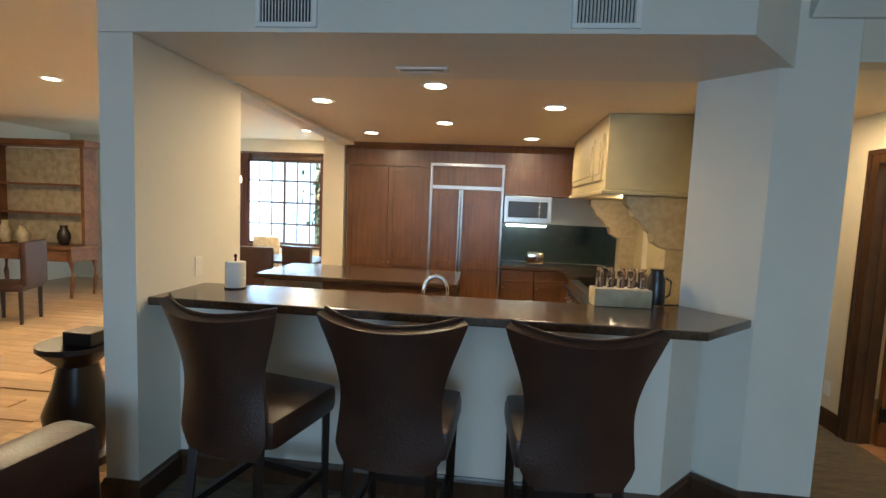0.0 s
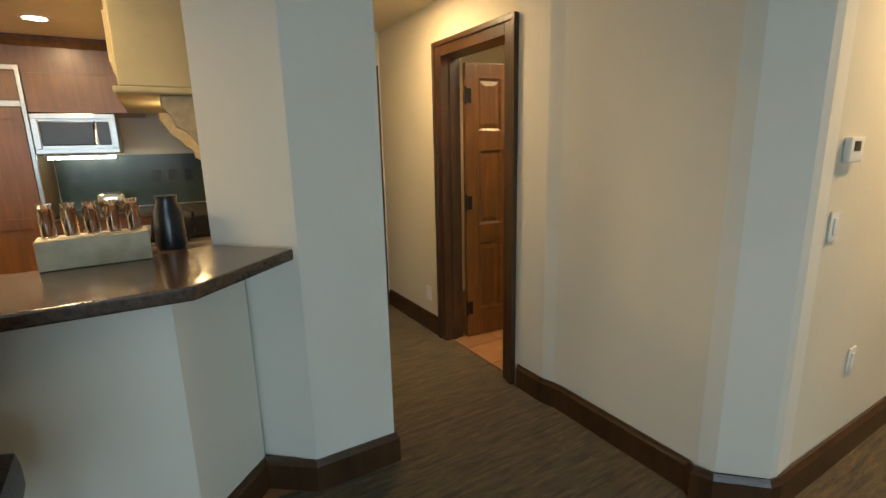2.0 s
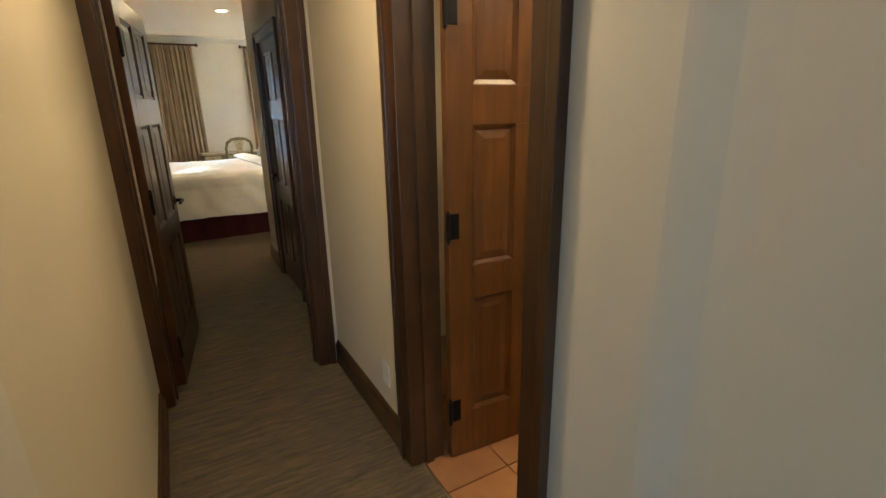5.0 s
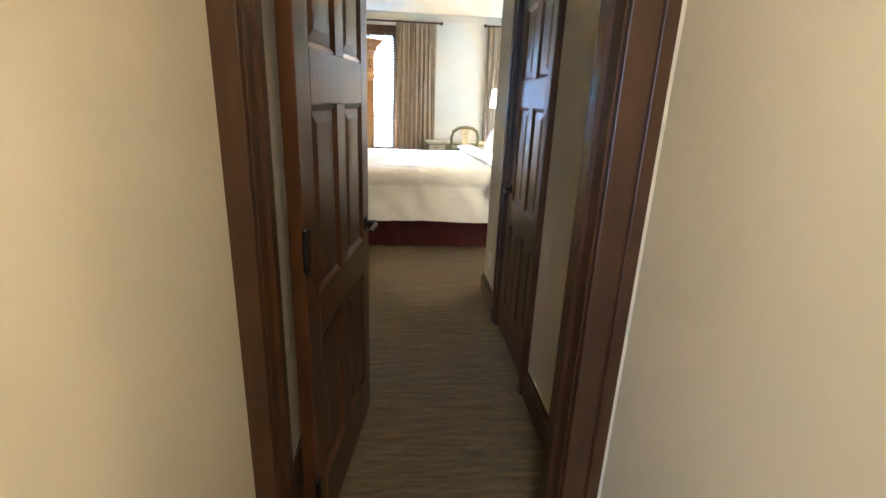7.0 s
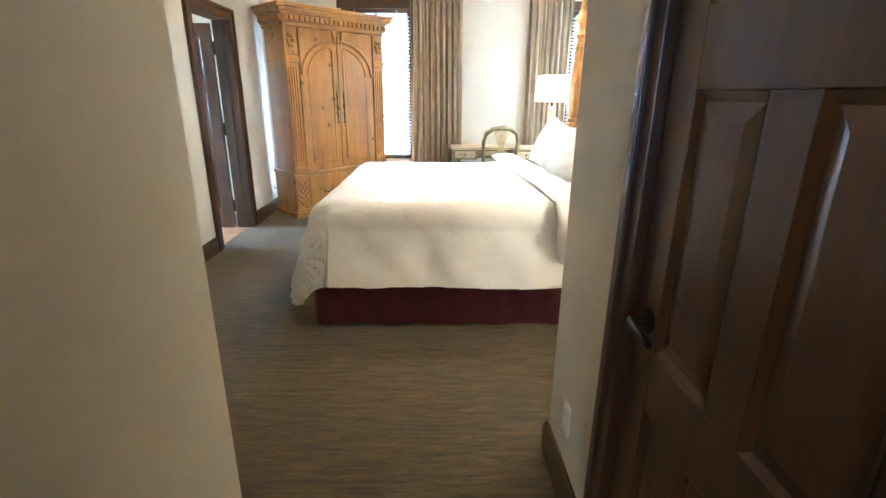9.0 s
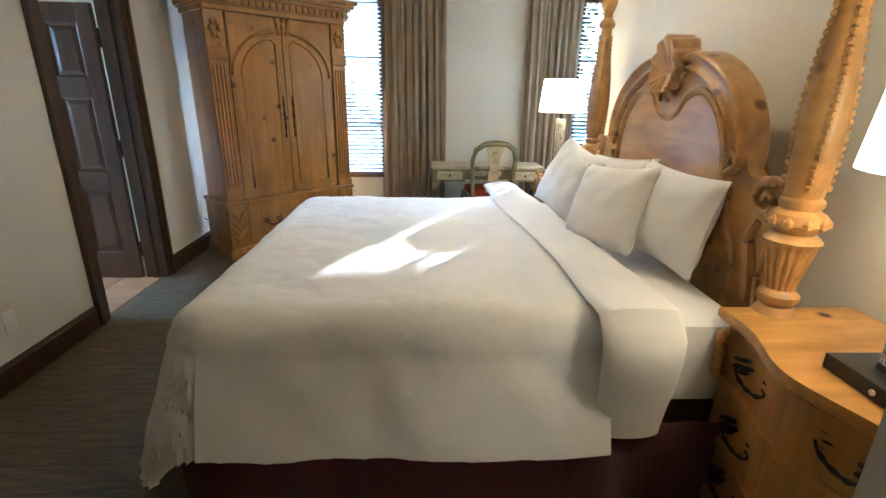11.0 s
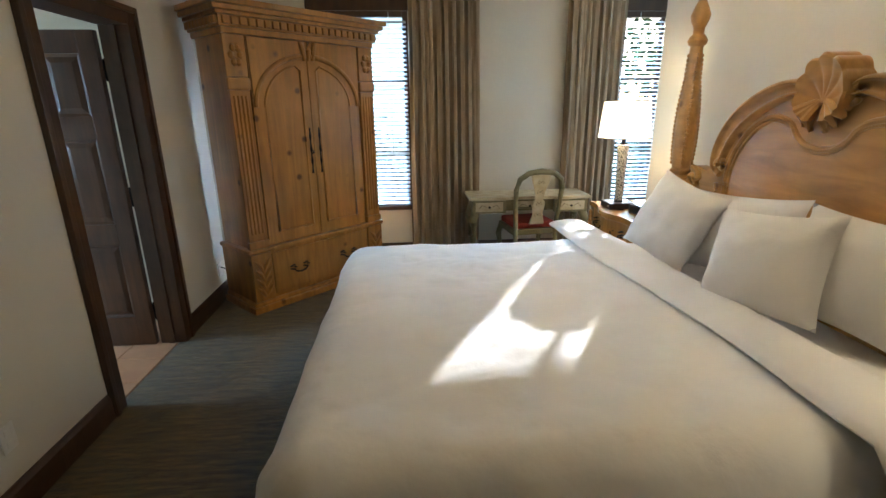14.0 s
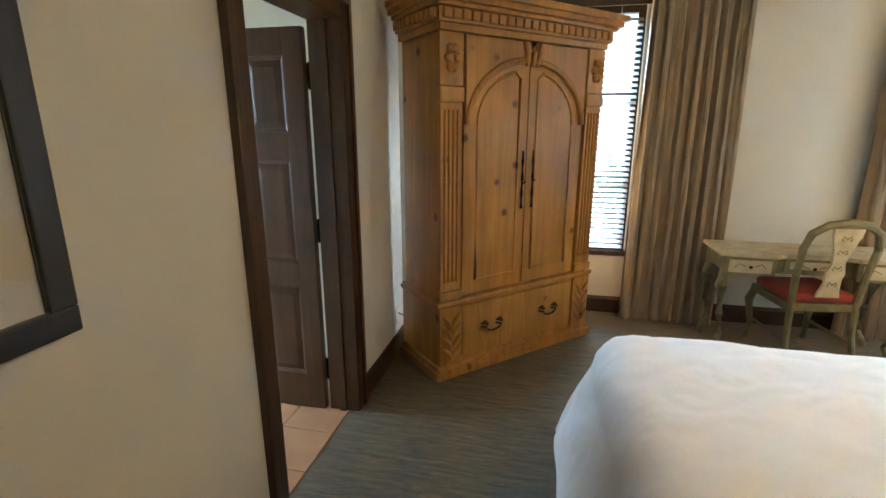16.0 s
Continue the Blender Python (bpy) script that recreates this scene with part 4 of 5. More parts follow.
vent("air_vent", pose(-0.93, 1.999, 2.40), 0.29, 0.19, 16, WHITEP, "white slatted air vent in the soffit")
vent("air_vent", pose(0.49, 1.999, 2.40), 0.29, 0.19, 16, WHITEP, "white slatted air vent in the soffit")
vent("ceiling_vent", pose(-0.38, 2.60, KC - 0.031, 90), 0.29, 0.10, 14, WHITEP, "white slatted vent in the kitchen ceiling")
vent("return_grille", pose(6.619, 0.82, 0.05, 0, 0, -90), 0.76, 0.47, 22, WHITEP, "white louvred return air grille near the carpet", False)
tagged(part("smoke_alarm", lathe([(0.06, 0), (0.062, -0.015), (0.05, -0.03), (0.01, -0.033)], 20), WHITEP, None, "", True), "round white smoke alarm on the ceiling", "smoke alarm").location = (2.45, 2.95, KC + 0.005)


# ---- bar stools ----
def bar_stool(m):
    s = thing("bar_stool", m, "brown leather bar stool with a flared back and dark legs", "bar stool", "stools at the bar")

    def half(v):
        return 0.195 + 0.015 * math.cos(v * 6) + 0.062 * max(0.0, (v - 0.42) / 0.58) ** 1.6 - 0.05 * max(0, 0.12 - v) / 0.12

    def back(u, v):
        k = 2 * u - 1
        top = 0.625 - 0.035 * (1 - k * k)
        z = 0.575 + top * v
        y = -0.02 - 0.10 * v * v + 0.06 * k * k * (0.5 + v)
        return Vector((k * half(v), y, z))
    part("backrest", sheet(back, 18, 22, None, 0.045), LEATHER, s, "", True)
    part("piping", tube([back(i / 18, 1.0) + Vector((0, 0.0, 0.004)) for i in range(19)], 0.006, 6), LEATHER, s, "", True)
    bm = box(-0.235, 0.235, 0.0, 0.47, 0.60, 0.735, 0.04)
    part("seat", bm, LEATHER, s, "", True)
    for x in (-1, 1):
        part("leg", tube([(x * 0.17, 0.0, 0.62), (x * 0.175, -0.03, 0.3), (x * 0.19, -0.08, 0)], [0.024, 0.022, 0.018], 4), LEGWOOD, s)
        part("leg", tube([(x * 0.195, 0.43, 0.62), (x * 0.195, 0.43, 0)], [0.024, 0.017], 4), LEGWOOD, s)
        part("side_stretcher", box(x * 0.185 - 0.011, x * 0.185 + 0.011, -0.03, 0.43, 0.28, 0.315), LEGWOOD, s)
    part("front_stretcher", box(-0.19, 0.19, 0.415, 0.44, 0.24, 0.28), LEGWOOD, s)
    part("rear_stretcher", box(-0.175, 0.175, -0.055, -0.03, 0.20, 0.235), LEGWOOD, s)
    return s


st = bar_stool(pose(-1.0, 1.63, 0, 0, 0, -14))
copy_thing(st, pose(-0.31, 1.63, 0, 0, 0, -3))
copy_thing(st, pose(0.41, 1.63, 0, 0, 0, 3))

# ---- bedroom ----
bed = thing("bed", pose(0, 0, 0), "carved honey pine four-poster bed, made with white linen", "bed")
BX0, BX1, BY0, BY1, BT = 1.60, 3.66, 8.20, 10.22, 0.75
part("box_base", box(BX0 + 0.05, BX1, BY0 + 0.05, BY1 - 0.05, 0.03, 0.40), DARKWOOD, bed)


def skirt_f(a, b, n):
    def f(u, v):
        p = Vector(a).lerp(Vector(b), u)
        d = (Vector(b) - Vector(a)).normalized()
        nrm = Vector((d.y, -d.x, 0))
        return p + nrm * (0.006 * math.sin(u * n) + 0.012 * (1 - v) * math.sin(u * n * 0.6)) + Vector((0, 0, 0.012 + 0.36 * v))
    return f


part("bed_skirt", sheet(skirt_f((BX0 + 0.02, BY0 - 0.05, 0), (BX1, BY0 - 0.05, 0), 60), 70, 4, None, 0.004), SKIRT, bed, "burgundy fabric bed skirt", True)
part("bed_skirt", sheet(skirt_f((BX0 + 0.02, BY1 + 0.02, 0), (BX0 + 0.02, BY0 - 0.05, 0), 60), 70, 4, None, 0.004), SKIRT, bed, "burgundy fabric bed skirt", True)
part("mattress", box(BX0 + 0.03, BX1 + 0.02, BY0 + 0.02, BY1 - 0.02, 0.40, BT - 0.02, 0.05), LINEN, bed, "white sheeted mattress", True)


def drape(x0, x1, y0, y1, zt, over_foot, over_side, head_x, nx, ny, amp=1.0):
    """Cloth lying on the mattress top and hanging over foot and sides; head_x is its upper end."""
    r = 0.15

    def hang(e):
        if e < r * 1.57:
            a = e / r
            return r * math.sin(a), r * (1 - math.cos(a))
        return r + (e - r * 1.57) * 0.34, r + (e - r * 1.57) * 0.97

    def f(u, v):
        sx = x0 - over_foot + (head_x - x0 + over_foot) * u
        sy = y0 - over_side + (y1 - y0 + 2 * over_side) * v
        ex = max(0.0, x0 + r - sx)
        ey = max(0.0, y0 + r - sy) - max(0.0, sy - (y1 - r))
        e = min(math.hypot(ex, ey), 0.60 + 0.13 * math.hypot(ex, ey))
        px, py = max(sx, x0 + r), min(max(sy, y0 + r), y1 - r)
        wr = noise.noise(Vector((sx * 3 + 4 * sy, sy * 7 - sx * 5, 11)))
        n = noise.noise(Vector((sx * 2.2, sy * 2.2, 3))) * 0.010 + noise.noise(Vector((sx * 6 + sy * 2, sy * 5, 7))) * 0.003
        n += abs(noise.noise(Vector((sx * 1.2 + sy * 3.2, sx * 3.0 - sy * 0.8, 1)))) * -0.007
        n -= 0.004 * (1 - min(1.0, abs(wr) * 7))
        z = zt + 1.3 * n * amp
        if e > 0:
            o, d = hang(e)
            dx, dy = -ex / math.hypot(ex, ey), -ey / math.hypot(ex, ey)
            wob = (0.013 * math.sin((sx * dy - sy * dx) * 7 + 1 + 2 * noise.noise(Vector((sx, sy, 2)) * 2)) + 0.005 * math.sin((sx + sy) * 17 + 3 * noise.noise(Vector((sx, sy, 5)) * 3))) * min(1, e / 0.35)
            o += wob * amp
            px, py = px + dx * o, py + dy * o
            z -= d
        return Vector((px, py, max(z, 0.06)))
    bm = sheet(f, nx, ny)
    return sheet(lambda u, v: f(u, v) - Vector((0, 0, 0.012)), nx, ny, bm)


part("duvet", drape(BX0 - 0.03, BX1, BY0 - 0.02, BY1 + 0.02, BT + 0.03, 0.44, 0.42, 3.16, 100, 150), LINEN, bed, "rumpled white duvet", True)


def fold_f(u, v):
    """the turned-back end of the duvet, a soft roll across the bed"""
    a = 2 * math.pi * v
    s = -0.46 + (BY1 - BY0 + 0.72) * u
    e = max(0.0, -s + 0.06)
    y = BY0 + max(s, 0.0) - (0.065 + 0.02 * math.sin(e * 9) if e > 0.12 else e * 0.6)
    z = BT + 0.045 - max(0.0, e - 0.05)
    cx = 3.24 + 0.025 * math.sin(u * 5) - 0.13 * u
    wd, th = 0.120 + 0.012 * math.sin(u * 11) + 0.02 * min(1.0, u * 4), 0.036 + 0.006 * math.sin(u * 17)
    k = min(1.0, e / 0.15)
    p = Vector((cx + wd * math.cos(a), y - k * th * math.sin(a), z + (1 - k) * th * math.sin(a)))
    return p + Vector((0, 0, 0.006 * noise.noise(p * 9)))


part("duvet_fold", sheet(fold_f, 70, 20), LINEN, bed, "turned-back white duvet edge", True)


def pillow_bm(w, h, t, seed=0):
    bm = bmesh.new()

    def side(s):
        def f(u, v):
            a, b = 2 * u - 1, 2 * v - 1
            edge = (1 - abs(a) ** 2.6) * (1 - abs(b) ** 2.6)
            pin = 1 - 0.09 * (1 - abs(a) ** 2) * abs(b) ** 3, 1 - 0.09 * (1 - abs(b) ** 2) * abs(a) ** 3
            z = s * t * 0.5 * max(0.0, edge) ** 0.55
            q = Vector((a * w / 2 * pin[1], b * h / 2 * pin[0], z))
            q.z += s * 0.010 * noise.noise(Vector((a * 3 + seed, b * 3, seed))) * (edge > 0.02)
            return q
        return f
    sheet(side(1), 20, 20, bm)
    sheet(side(-1), 20, 20, bm)
    bmesh.ops.remove_doubles(bm, verts=bm.verts, dist=0.0008)
    return bm


def pillow(m, w, h, t, seed):
    p = tagged(part("pillow", pillow_bm(w, h, t, seed), LINEN, None, "", True), "plump white cotton pillow against the headboard", "pillow", "pillows on the bed")
    p.matrix_basis = m
    return p


# local x across the bed, local y up the pillow
pillow(pose(3.60, 8.79, 0.985, 90, 0, -80) @ pose(0, 0, 0, -12, 0, -2), 0.53, 0.44, 0.19, 1)
pillow(pose(3.60, 9.46, 0.965, 90, 0, -80) @ pose(0, 0, 0, -16, 0, 5), 0.66, 0.42, 0.18, 2)
pillow(pose(3.40, 9.00, 0.975, 90, 0, -66) @ pose(0, 0, 0, -24, 0, 6), 0.47, 0.44, 0.18, 3)
pillow(pose(3.40, 9.70, 0.985, 90, 0, -78) @ pose(0, 0, 0, -24, 0, -12), 0.47, 0.46, 0.18, 4)

# headboard: outlines as (distance from the bed's middle, height)
CY, HX = 9.235, 3.74
ARCH = [(0.10, 1.655), (0.155, 1.690), (0.225, 1.697), (0.31, 1.683), (0.39, 1.655), (0.465, 1.618), (0.54, 1.568), (0.605, 1.505), (0.652, 1.435), (0.685, 1.355), (0.692, 1.285), (0.675, 1.235), (0.64, 1.218)]


def along(pts, u):
    """A point on a smooth line through pts, u from 0 to 1."""
    k = min(len(pts) - 1.0001, u * (len(pts) - 1))
    i = int(k)
    q = k - i
    p0, p1, p2, p3 = [Vector(pts[max(0, min(len(pts) - 1, i + d))]) for d in (-1, 0, 1, 2)]
    return 0.5 * (2 * p1 + (p2 - p0) * q + (2 * p0 - 5 * p1 + 4 * p2 - p3) * q * q + (3 * p1 - p0 - 3 * p2 + p3) * q ** 3)


board = [(0.925, 0.30), (0.925, 0.93), (0.945, 1.03), (0.942, 1.12), (0.915, 1.195), (0.86, 1.232), (0.79, 1.228), (0.735, 1.20), (0.690, 1.24)] + [tuple(along(ARCH, 0.84 - 0.84 * i / 22)) for i in range(23)]
part("headboard", prism([(CY + a, b) for a, b in board] + [(CY - a, b) for a, b in board[::-1]], HX, HX + 0.08, 0.014, "x"), PINEBED, bed, "arched carved pine headboard", True)
BAND = [(0.0, 0.0), (0.03, 0.020), (0.10, 0.036), (0.20, 0.040), (0.27, 0.030), (0.34, 0.018), (0.50, 0.011), (0.66, 0.016), (0.74, 0.030), (0.84, 0.036), (0.93, 0.024), (1.0, 0.0)]
for s in (-1, 1):
    def band_f(u, v, s=s):
        p, q = along(ARCH, u), along(ARCH, min(1.0, u + 0.01)) - along(ARCH, max(0.0, u - 0.01))
        d = q.normalized()
        w = 0.045 + 0.075 * math.sin(math.pi * min(1.0, max(0.0, u))) ** 0.6
        a, h = along(BAND, v)
        return Vector((HX + 0.003 - h, CY + s * (p.x + d.y * w * a), p.y - d.x * w * a))
    part("arch_moulding", sheet(band_f, 60, 22), PINEBED, bed, "broad carved arch moulding", True)
    # volutes at both ends of the arch and on the shoulder
    for cy, cz, r0, turns, rr, a0 in ((0.612, 1.262, 0.050, 15, 0.019, -1.6), (0.130, 1.615, 0.042, 14, 0.017, 1.2), (0.862, 1.150, 0.072, 17, 0.019, 1.4)):
        sp = [(HX - 0.012, CY + s * (cy + r0 * (1 - 0.9 * i / turns) * math.cos(a0 + 0.52 * i)), cz + r0 * (1 - 0.9 * i / turns) * math.sin(a0 + 0.52 * i)) for i in range(turns)]
        part("scroll", tube(sp, [rr * (1 - 0.35 * i / turns) for i in range(turns)], 8), PINEBED, bed, "carved scroll", True)
    out = [(0.93, 1.12), (0.935, 1.03), (0.905, 0.94), (0.90, 0.84), (0.915, 0.76)]
    part("shoulder_moulding", tube([(HX - 0.004, CY + s * p.x, p.y) for p in [along(out, i / 16) for i in range(17)]], 0.014, 8), PINEBED, bed, "", True)
    lf = [(0.84, 1.07), (0.815, 0.99), (0.84, 0.90), (0.86, 0.82), (0.865, 0.76)]
    part("carved_leaf", tube([(HX - 0.006, CY + s * p.x, p.y) for p in [along(lf, i / 14) for i in range(15)]], [0.010 + 0.020 * math.sin(math.pi * (i + 1) / 17) for i in range(15)], 8), PINEBED, bed, "", True)
    sd = [(0.635, 1.16), (0.635, 1.08), (0.655, 1.00), (0.71, 0.93), (0.745, 0.87), (0.74, 0.80), (0.735, 0.50)]
    part("side_moulding", tube([(HX - 0.003, CY + s * p.x, p.y) for p in [along(sd, i / 24) for i in range(25)]], 0.015, 8), PINEBED, bed, "", True)
    # leaves under the shell
    for k, (y1, z1) in enumerate(((0.035, 1.475), (0.075, 1.495), (0.110, 1.535))):
        lf = [(HX - 0.02, CY + s * 0.02, 1.60), (HX - 0.045, CY + s * (0.02 + y1 * 0.75), 1.56 - 0.02 * (2 - k)), (HX - 0.022, CY + s * y1, z1)]
        part("carved_leaf", tube(lf, [0.016, 0.026, 0.012], 8), PINEBED, bed, "", True)
# inner panel moulding with a dip in the middle of its top
inner = [(0.565, 0.72), (0.565, 1.08), (0.567, 1.20), (0.545, 1.30), (0.50, 1.385), (0.44, 1.455), (0.37, 1.505), (0.30, 1.527), (0.22, 1.518), (0.165, 1.49), (0.13, 1.445), (0.07, 1.408), (0.0, 1.396)]
for k, rr in ((1.0, 0.015), (0.955, 0.008)):
    line = [along(inner, i / 48) for i in range(49)]
    pts = [(HX - 0.001, CY + p.x * k, 1.1 + (p.y - 1.1) * (k + 0.005)) for p in line]
    pts += [(x, 2 * CY - y, z) for x, y, z in pts[-2::-1]]
    part("panel_moulding", tube(pts, rr, 8), PINEBED, bed, "", True)


def shell_bm():
    """A ribbed fan shell with a scalloped rim, thick from front to back."""
    bm = bmesh.new()
    n = 72
    lines = []
    for fr, x in ((0.10, -0.030), (0.35, -0.030), (0.60, -0.034), (0.80, -0.045), (0.94, -0.055), (1.0, -0.045), (1.0, 0.07)):
        row = []
        for i in range(n + 1):
            a = radians(-105 + 210 * i / n)
            rib = abs(math.sin(i / n * math.pi * 7))
            rad = fr * 0.195 * (0.93 + 0.07 * rib * (fr > 0.5)) * (1 - 0.22 * (abs(a) / radians(105)) ** 2)
            row.append(bm.verts.new((HX + x - 0.014 * rib * (x < 0) * fr, CY + 0.78 * rad * math.sin(a), 1.595 + rad * math.cos(a))))
        lines.append(row)
    for A, B in zip(lines, lines[1:]):
        for i in range(n):
            bm.faces.new((A[i], A[i + 1], B[i + 1], B[i]))
    bm.faces.new(lines[-1])
    bm.faces.new(lines[0][::-1])
    return bm


part("shell_crest", shell_bm(), PINEBED, bed, "carved shell crest", True)


def bed_post(x, y):
    prof = [(0.075, 0.0), (0.082, 0.03), (0.082, 0.48), (0.076, 0.50), (0.055, 0.52), (0.075, 0.55), (0.087, 0.59), (0.080, 0.64), (0.062, 0.67), (0.050, 0.69), (0.064, 0.71), (0.064, 0.73), (0.046, 0.75), (0.052, 0.77)]
    prof += [(0.052 + 0.028 * (i / 7), 0.77 + 0.02 * i) for i in range(1, 8)]
    prof += [(0.086, 0.925), (0.074, 0.94), (0.058, 0.95), (0.072, 0.965), (0.085, 0.985), (0.078, 1.015), (0.056, 1.03), (0.064, 1.045), (0.064, 1.06), (0.054, 1.07)]
    prof += [(0.056 + 0.016 * math.sin(math.pi * min(1.0, i / 9)) - 0.020 * (i / 12), 1.07 + 0.85 * i / 12) for i in range(1, 13)]
    prof += [(0.048, 1.93), (0.056, 1.95), (0.048, 1.97), (0.030, 1.99), (0.030, 2.02), (0.048, 2.06), (0.054, 2.09), (0.040, 2.13), (0.022, 2.17), (0.026, 2.19), (0.018, 2.22), (0.022, 2.25), (0.008, 2.30), (0.003, 2.33)]

    def lift(z):
        return z * 1.26 if z <= 0.5 else z + 0.13 if z <= 1.07 else 1.20 + (z - 1.07) * 0.847 if z <= 1.92 else z
    prof = [(r, lift(z)) for r, z in prof]
    p = part("post", lathe(prof, 48, flute=(0.895, 1.05, 16, 0.012)), PINEBED, bed, "turned and carved bed post", True)
    p.location = (x, y, 0)
    tw = bmesh.new()
    for k in range(4):
        for i in range(26):
            z = 1.11 + 0.030 * i
            k1 = (z - 1.07) / 0.85
            r = 0.056 + 0.016 * math.sin(math.pi * min(1.0, k1 * 12 / 9)) - 0.020 * k1
            a = k * math.pi / 2 + 0.012 * i + 2.6
            lathe([(0.003, -0.013), (0.011, -0.006), (0.012, 0.006), (0.003, 0.013)], 6, tw, (r * math.cos(a), r * math.sin(a), lift(z)))
    tagged(part("bead_carving", tw, PINEBED, p, "", True), kind="stuff")
    lf = bmesh.new()
    for i in range(10):
        a = 2 * math.pi * i / 10
        lathe([(0.002, -0.022), (0.016, -0.010), (0.017, 0.006), (0.002, 0.020)], 6, lf, (0.080 * math.cos(a), 0.080 * math.sin(a), 1.12))
        lathe([(0.002, -0.026), (0.020, -0.012), (0.020, 0.008), (0.002, 0.026)], 6, lf, (0.080 * math.cos(a + 0.3), 0.080 * math.sin(a + 0.3), 0.72))
    tagged(part("leaf_carving", lf, PINEBED, p, "", True), kind="stuff")


bed_post(3.73, 8.215)
bed_post(3.73, 10.24)


# ---- nightstands and lamps ----
def bail(parent, x, y, z, s=1.0, mat=IRON):
    """an ornate drawer pull with two leafy back plates"""
    bm = bmesh.new()
    for k in (-1, 1):
        for j in range(5):
            a = 2 * math.pi * j / 5
            lathe([(0.002, -0.006), (0.016 * s, -0.001), (0.002, 0.006)], 8, bm, (x + k * 0.055 * s + 0.016 * s * math.cos(a), y, z + 0.010 + 0.018 * s * math.sin(a)))
    pts = [(x + 0.055 * s * math.cos(a), y - 0.022, z - 0.03 * s * math.sin(a)) for a in [math.pi * i / 10 for i in range(11)]]
    tube(pts, [0.005 + 0.004 * (i in (3, 5, 7)) for i in range(11)], 6, bm)
    return part("drawer_pull", bm, mat, parent, "ornate dark iron drawer pull", True)


def nightstand(m, label):
    """Front faces -y, serpentine; origin under its middle."""
    n = thing("nightstand", m, label, "nightstand", "nightstands beside the bed")
    W, D = 0.80, 0.50

    def front(u, k):
        x = (u - 0.5) * W * k
        return x, -D / 2 * k - 0.035 * math.cos((u - 0.5) * 2 * math.pi * 1.0) - 0.012 * math.cos((u - 0.5) * 4 * math.pi)

    def slab(k, z0, z1, bev):
        pts = [front(i / 24, k) for i in range(25)] + [(W / 2 * k, D / 2), (-W / 2 * k, D / 2)]
        return prism(pts, z0, z1, bev)
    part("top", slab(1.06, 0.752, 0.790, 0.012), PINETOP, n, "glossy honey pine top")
    part("body", slab(0.95, 0.10, 0.751, 0), PINE, n)
    part("waist_moulding", slab(1.0, 0.515, 0.545, 0.01), PINE, n)
    part("waist_moulding", slab(1.0, 0.29, 0.31, 0.008), PINE, n)
    part("plinth", slab(1.03, 0.0, 0.10, 0.012), PINE, n)
    for i, (z0, z1) in enumerate(((0.565, 0.735), (0.325, 0.505), (0.115, 0.28))):
        pts = [front(0.10 + 0.8 * j / 20, 0.965) for j in range(21)]
        pts = pts + [(x, y + 0.03) for x, y in pts[::-1]]
        d = part("drawer", prism(pts, z0, z1, 0.005), PINE, n)
        for s in (-0.17, 0.17):
            bail(d, s, front(0.5 + s / W, 0.965)[1] - 0.006, (z0 + z1) / 2, 1.3)
    for s in (-1, 1):
        bm = bmesh.new()
        for i in range(5):
            lathe([(0.002, -0.03), (0.018, -0.01), (0.016, 0.012), (0.002, 0.03)], 8, bm, (s * (W / 2 - 0.035), -D / 2 + 0.002, 0.56 + 0.035 * i))
        part("corner_carving", bm, PINE, n, "", True)
    return n


nightstand(pose(3.80, 7.83, 0, 0, 0, -90), "honey pine serpentine nightstand with iron drawer pulls")
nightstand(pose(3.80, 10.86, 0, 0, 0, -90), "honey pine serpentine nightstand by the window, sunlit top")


def table_lamp(x, y, z, watts):
    t = thing("table_lamp", pose(x, y, z), "lit table lamp with a white drum shade and speckled stem", "table lamp", "lamps beside the bed")
    part("base", box(-0.105, 0.105, -0.095, 0.095, 0, 0.045, 0.004), BLACKP, t, "square black base")
    part("outlet", lathe([(0.008, 0), (0.008, 0.004)], 10), WHITEP, t, "small white switch").matrix_basis = pose(-0.1055, -0.06, 0.022, 0, -90)
    part("collar", lathe([(0.038, 0.045), (0.036, 0.055), (0.030, 0.06)], 20), BLACKP, t, "", True)
    part("stem", lathe([(0.031, 0.06), (0.034, 0.12), (0.044, 0.48), (0.044, 0.495), (0.012, 0.50)], 24), SNAKE, t, "cream stem with black dashes", True)
    part("neck", lathe([(0.012, 0.495), (0.018, 0.50), (0.018, 0.54), (0.02, 0.56)], 14), IRON, t, "", True)
    bm = bmesh.new()
    rr = [(0.198, 0.555), (0.170, 0.825)]
    n = 36
    ring = [[bm.verts.new((r * math.cos(2 * math.pi * i / n), r * math.sin(2 * math.pi * i / n), zz)) for i in range(n)] for r, zz in (rr[0], rr[1], (0.168, 0.825), (0.196, 0.555))]
    for k in range(4):
        A, B = ring[k], ring[(k + 1) % 4]
        for i in range(n):
            bm.faces.new((A[i], A[(i + 1) % n], B[(i + 1) % n], B[i]))
    part("shade", bm, SHADE, t, "white linen drum shade, glowing", True)
    bulb("lamp_bulb", (x, y, z + 0.69), watts, (1.0, 0.80, 0.52), 0.05)


table_lamp(3.72, 7.765, 0.791, 8)
table_lamp(3.68, 10.99, 0.791, 8)
ck = thing("alarm_clock", pose(3.72, 10.72, 0.791, 0, 0, -70), "small black bedside clock", "clock")
part("body", box(-0.06, 0.06, -0.04, 0.04, 0, 0.07, 0.012), BLACKP, ck, "", True)
part("face", box(-0.045, 0.045, -0.0425, -0.0395, 0.015, 0.055), IRON, ck)


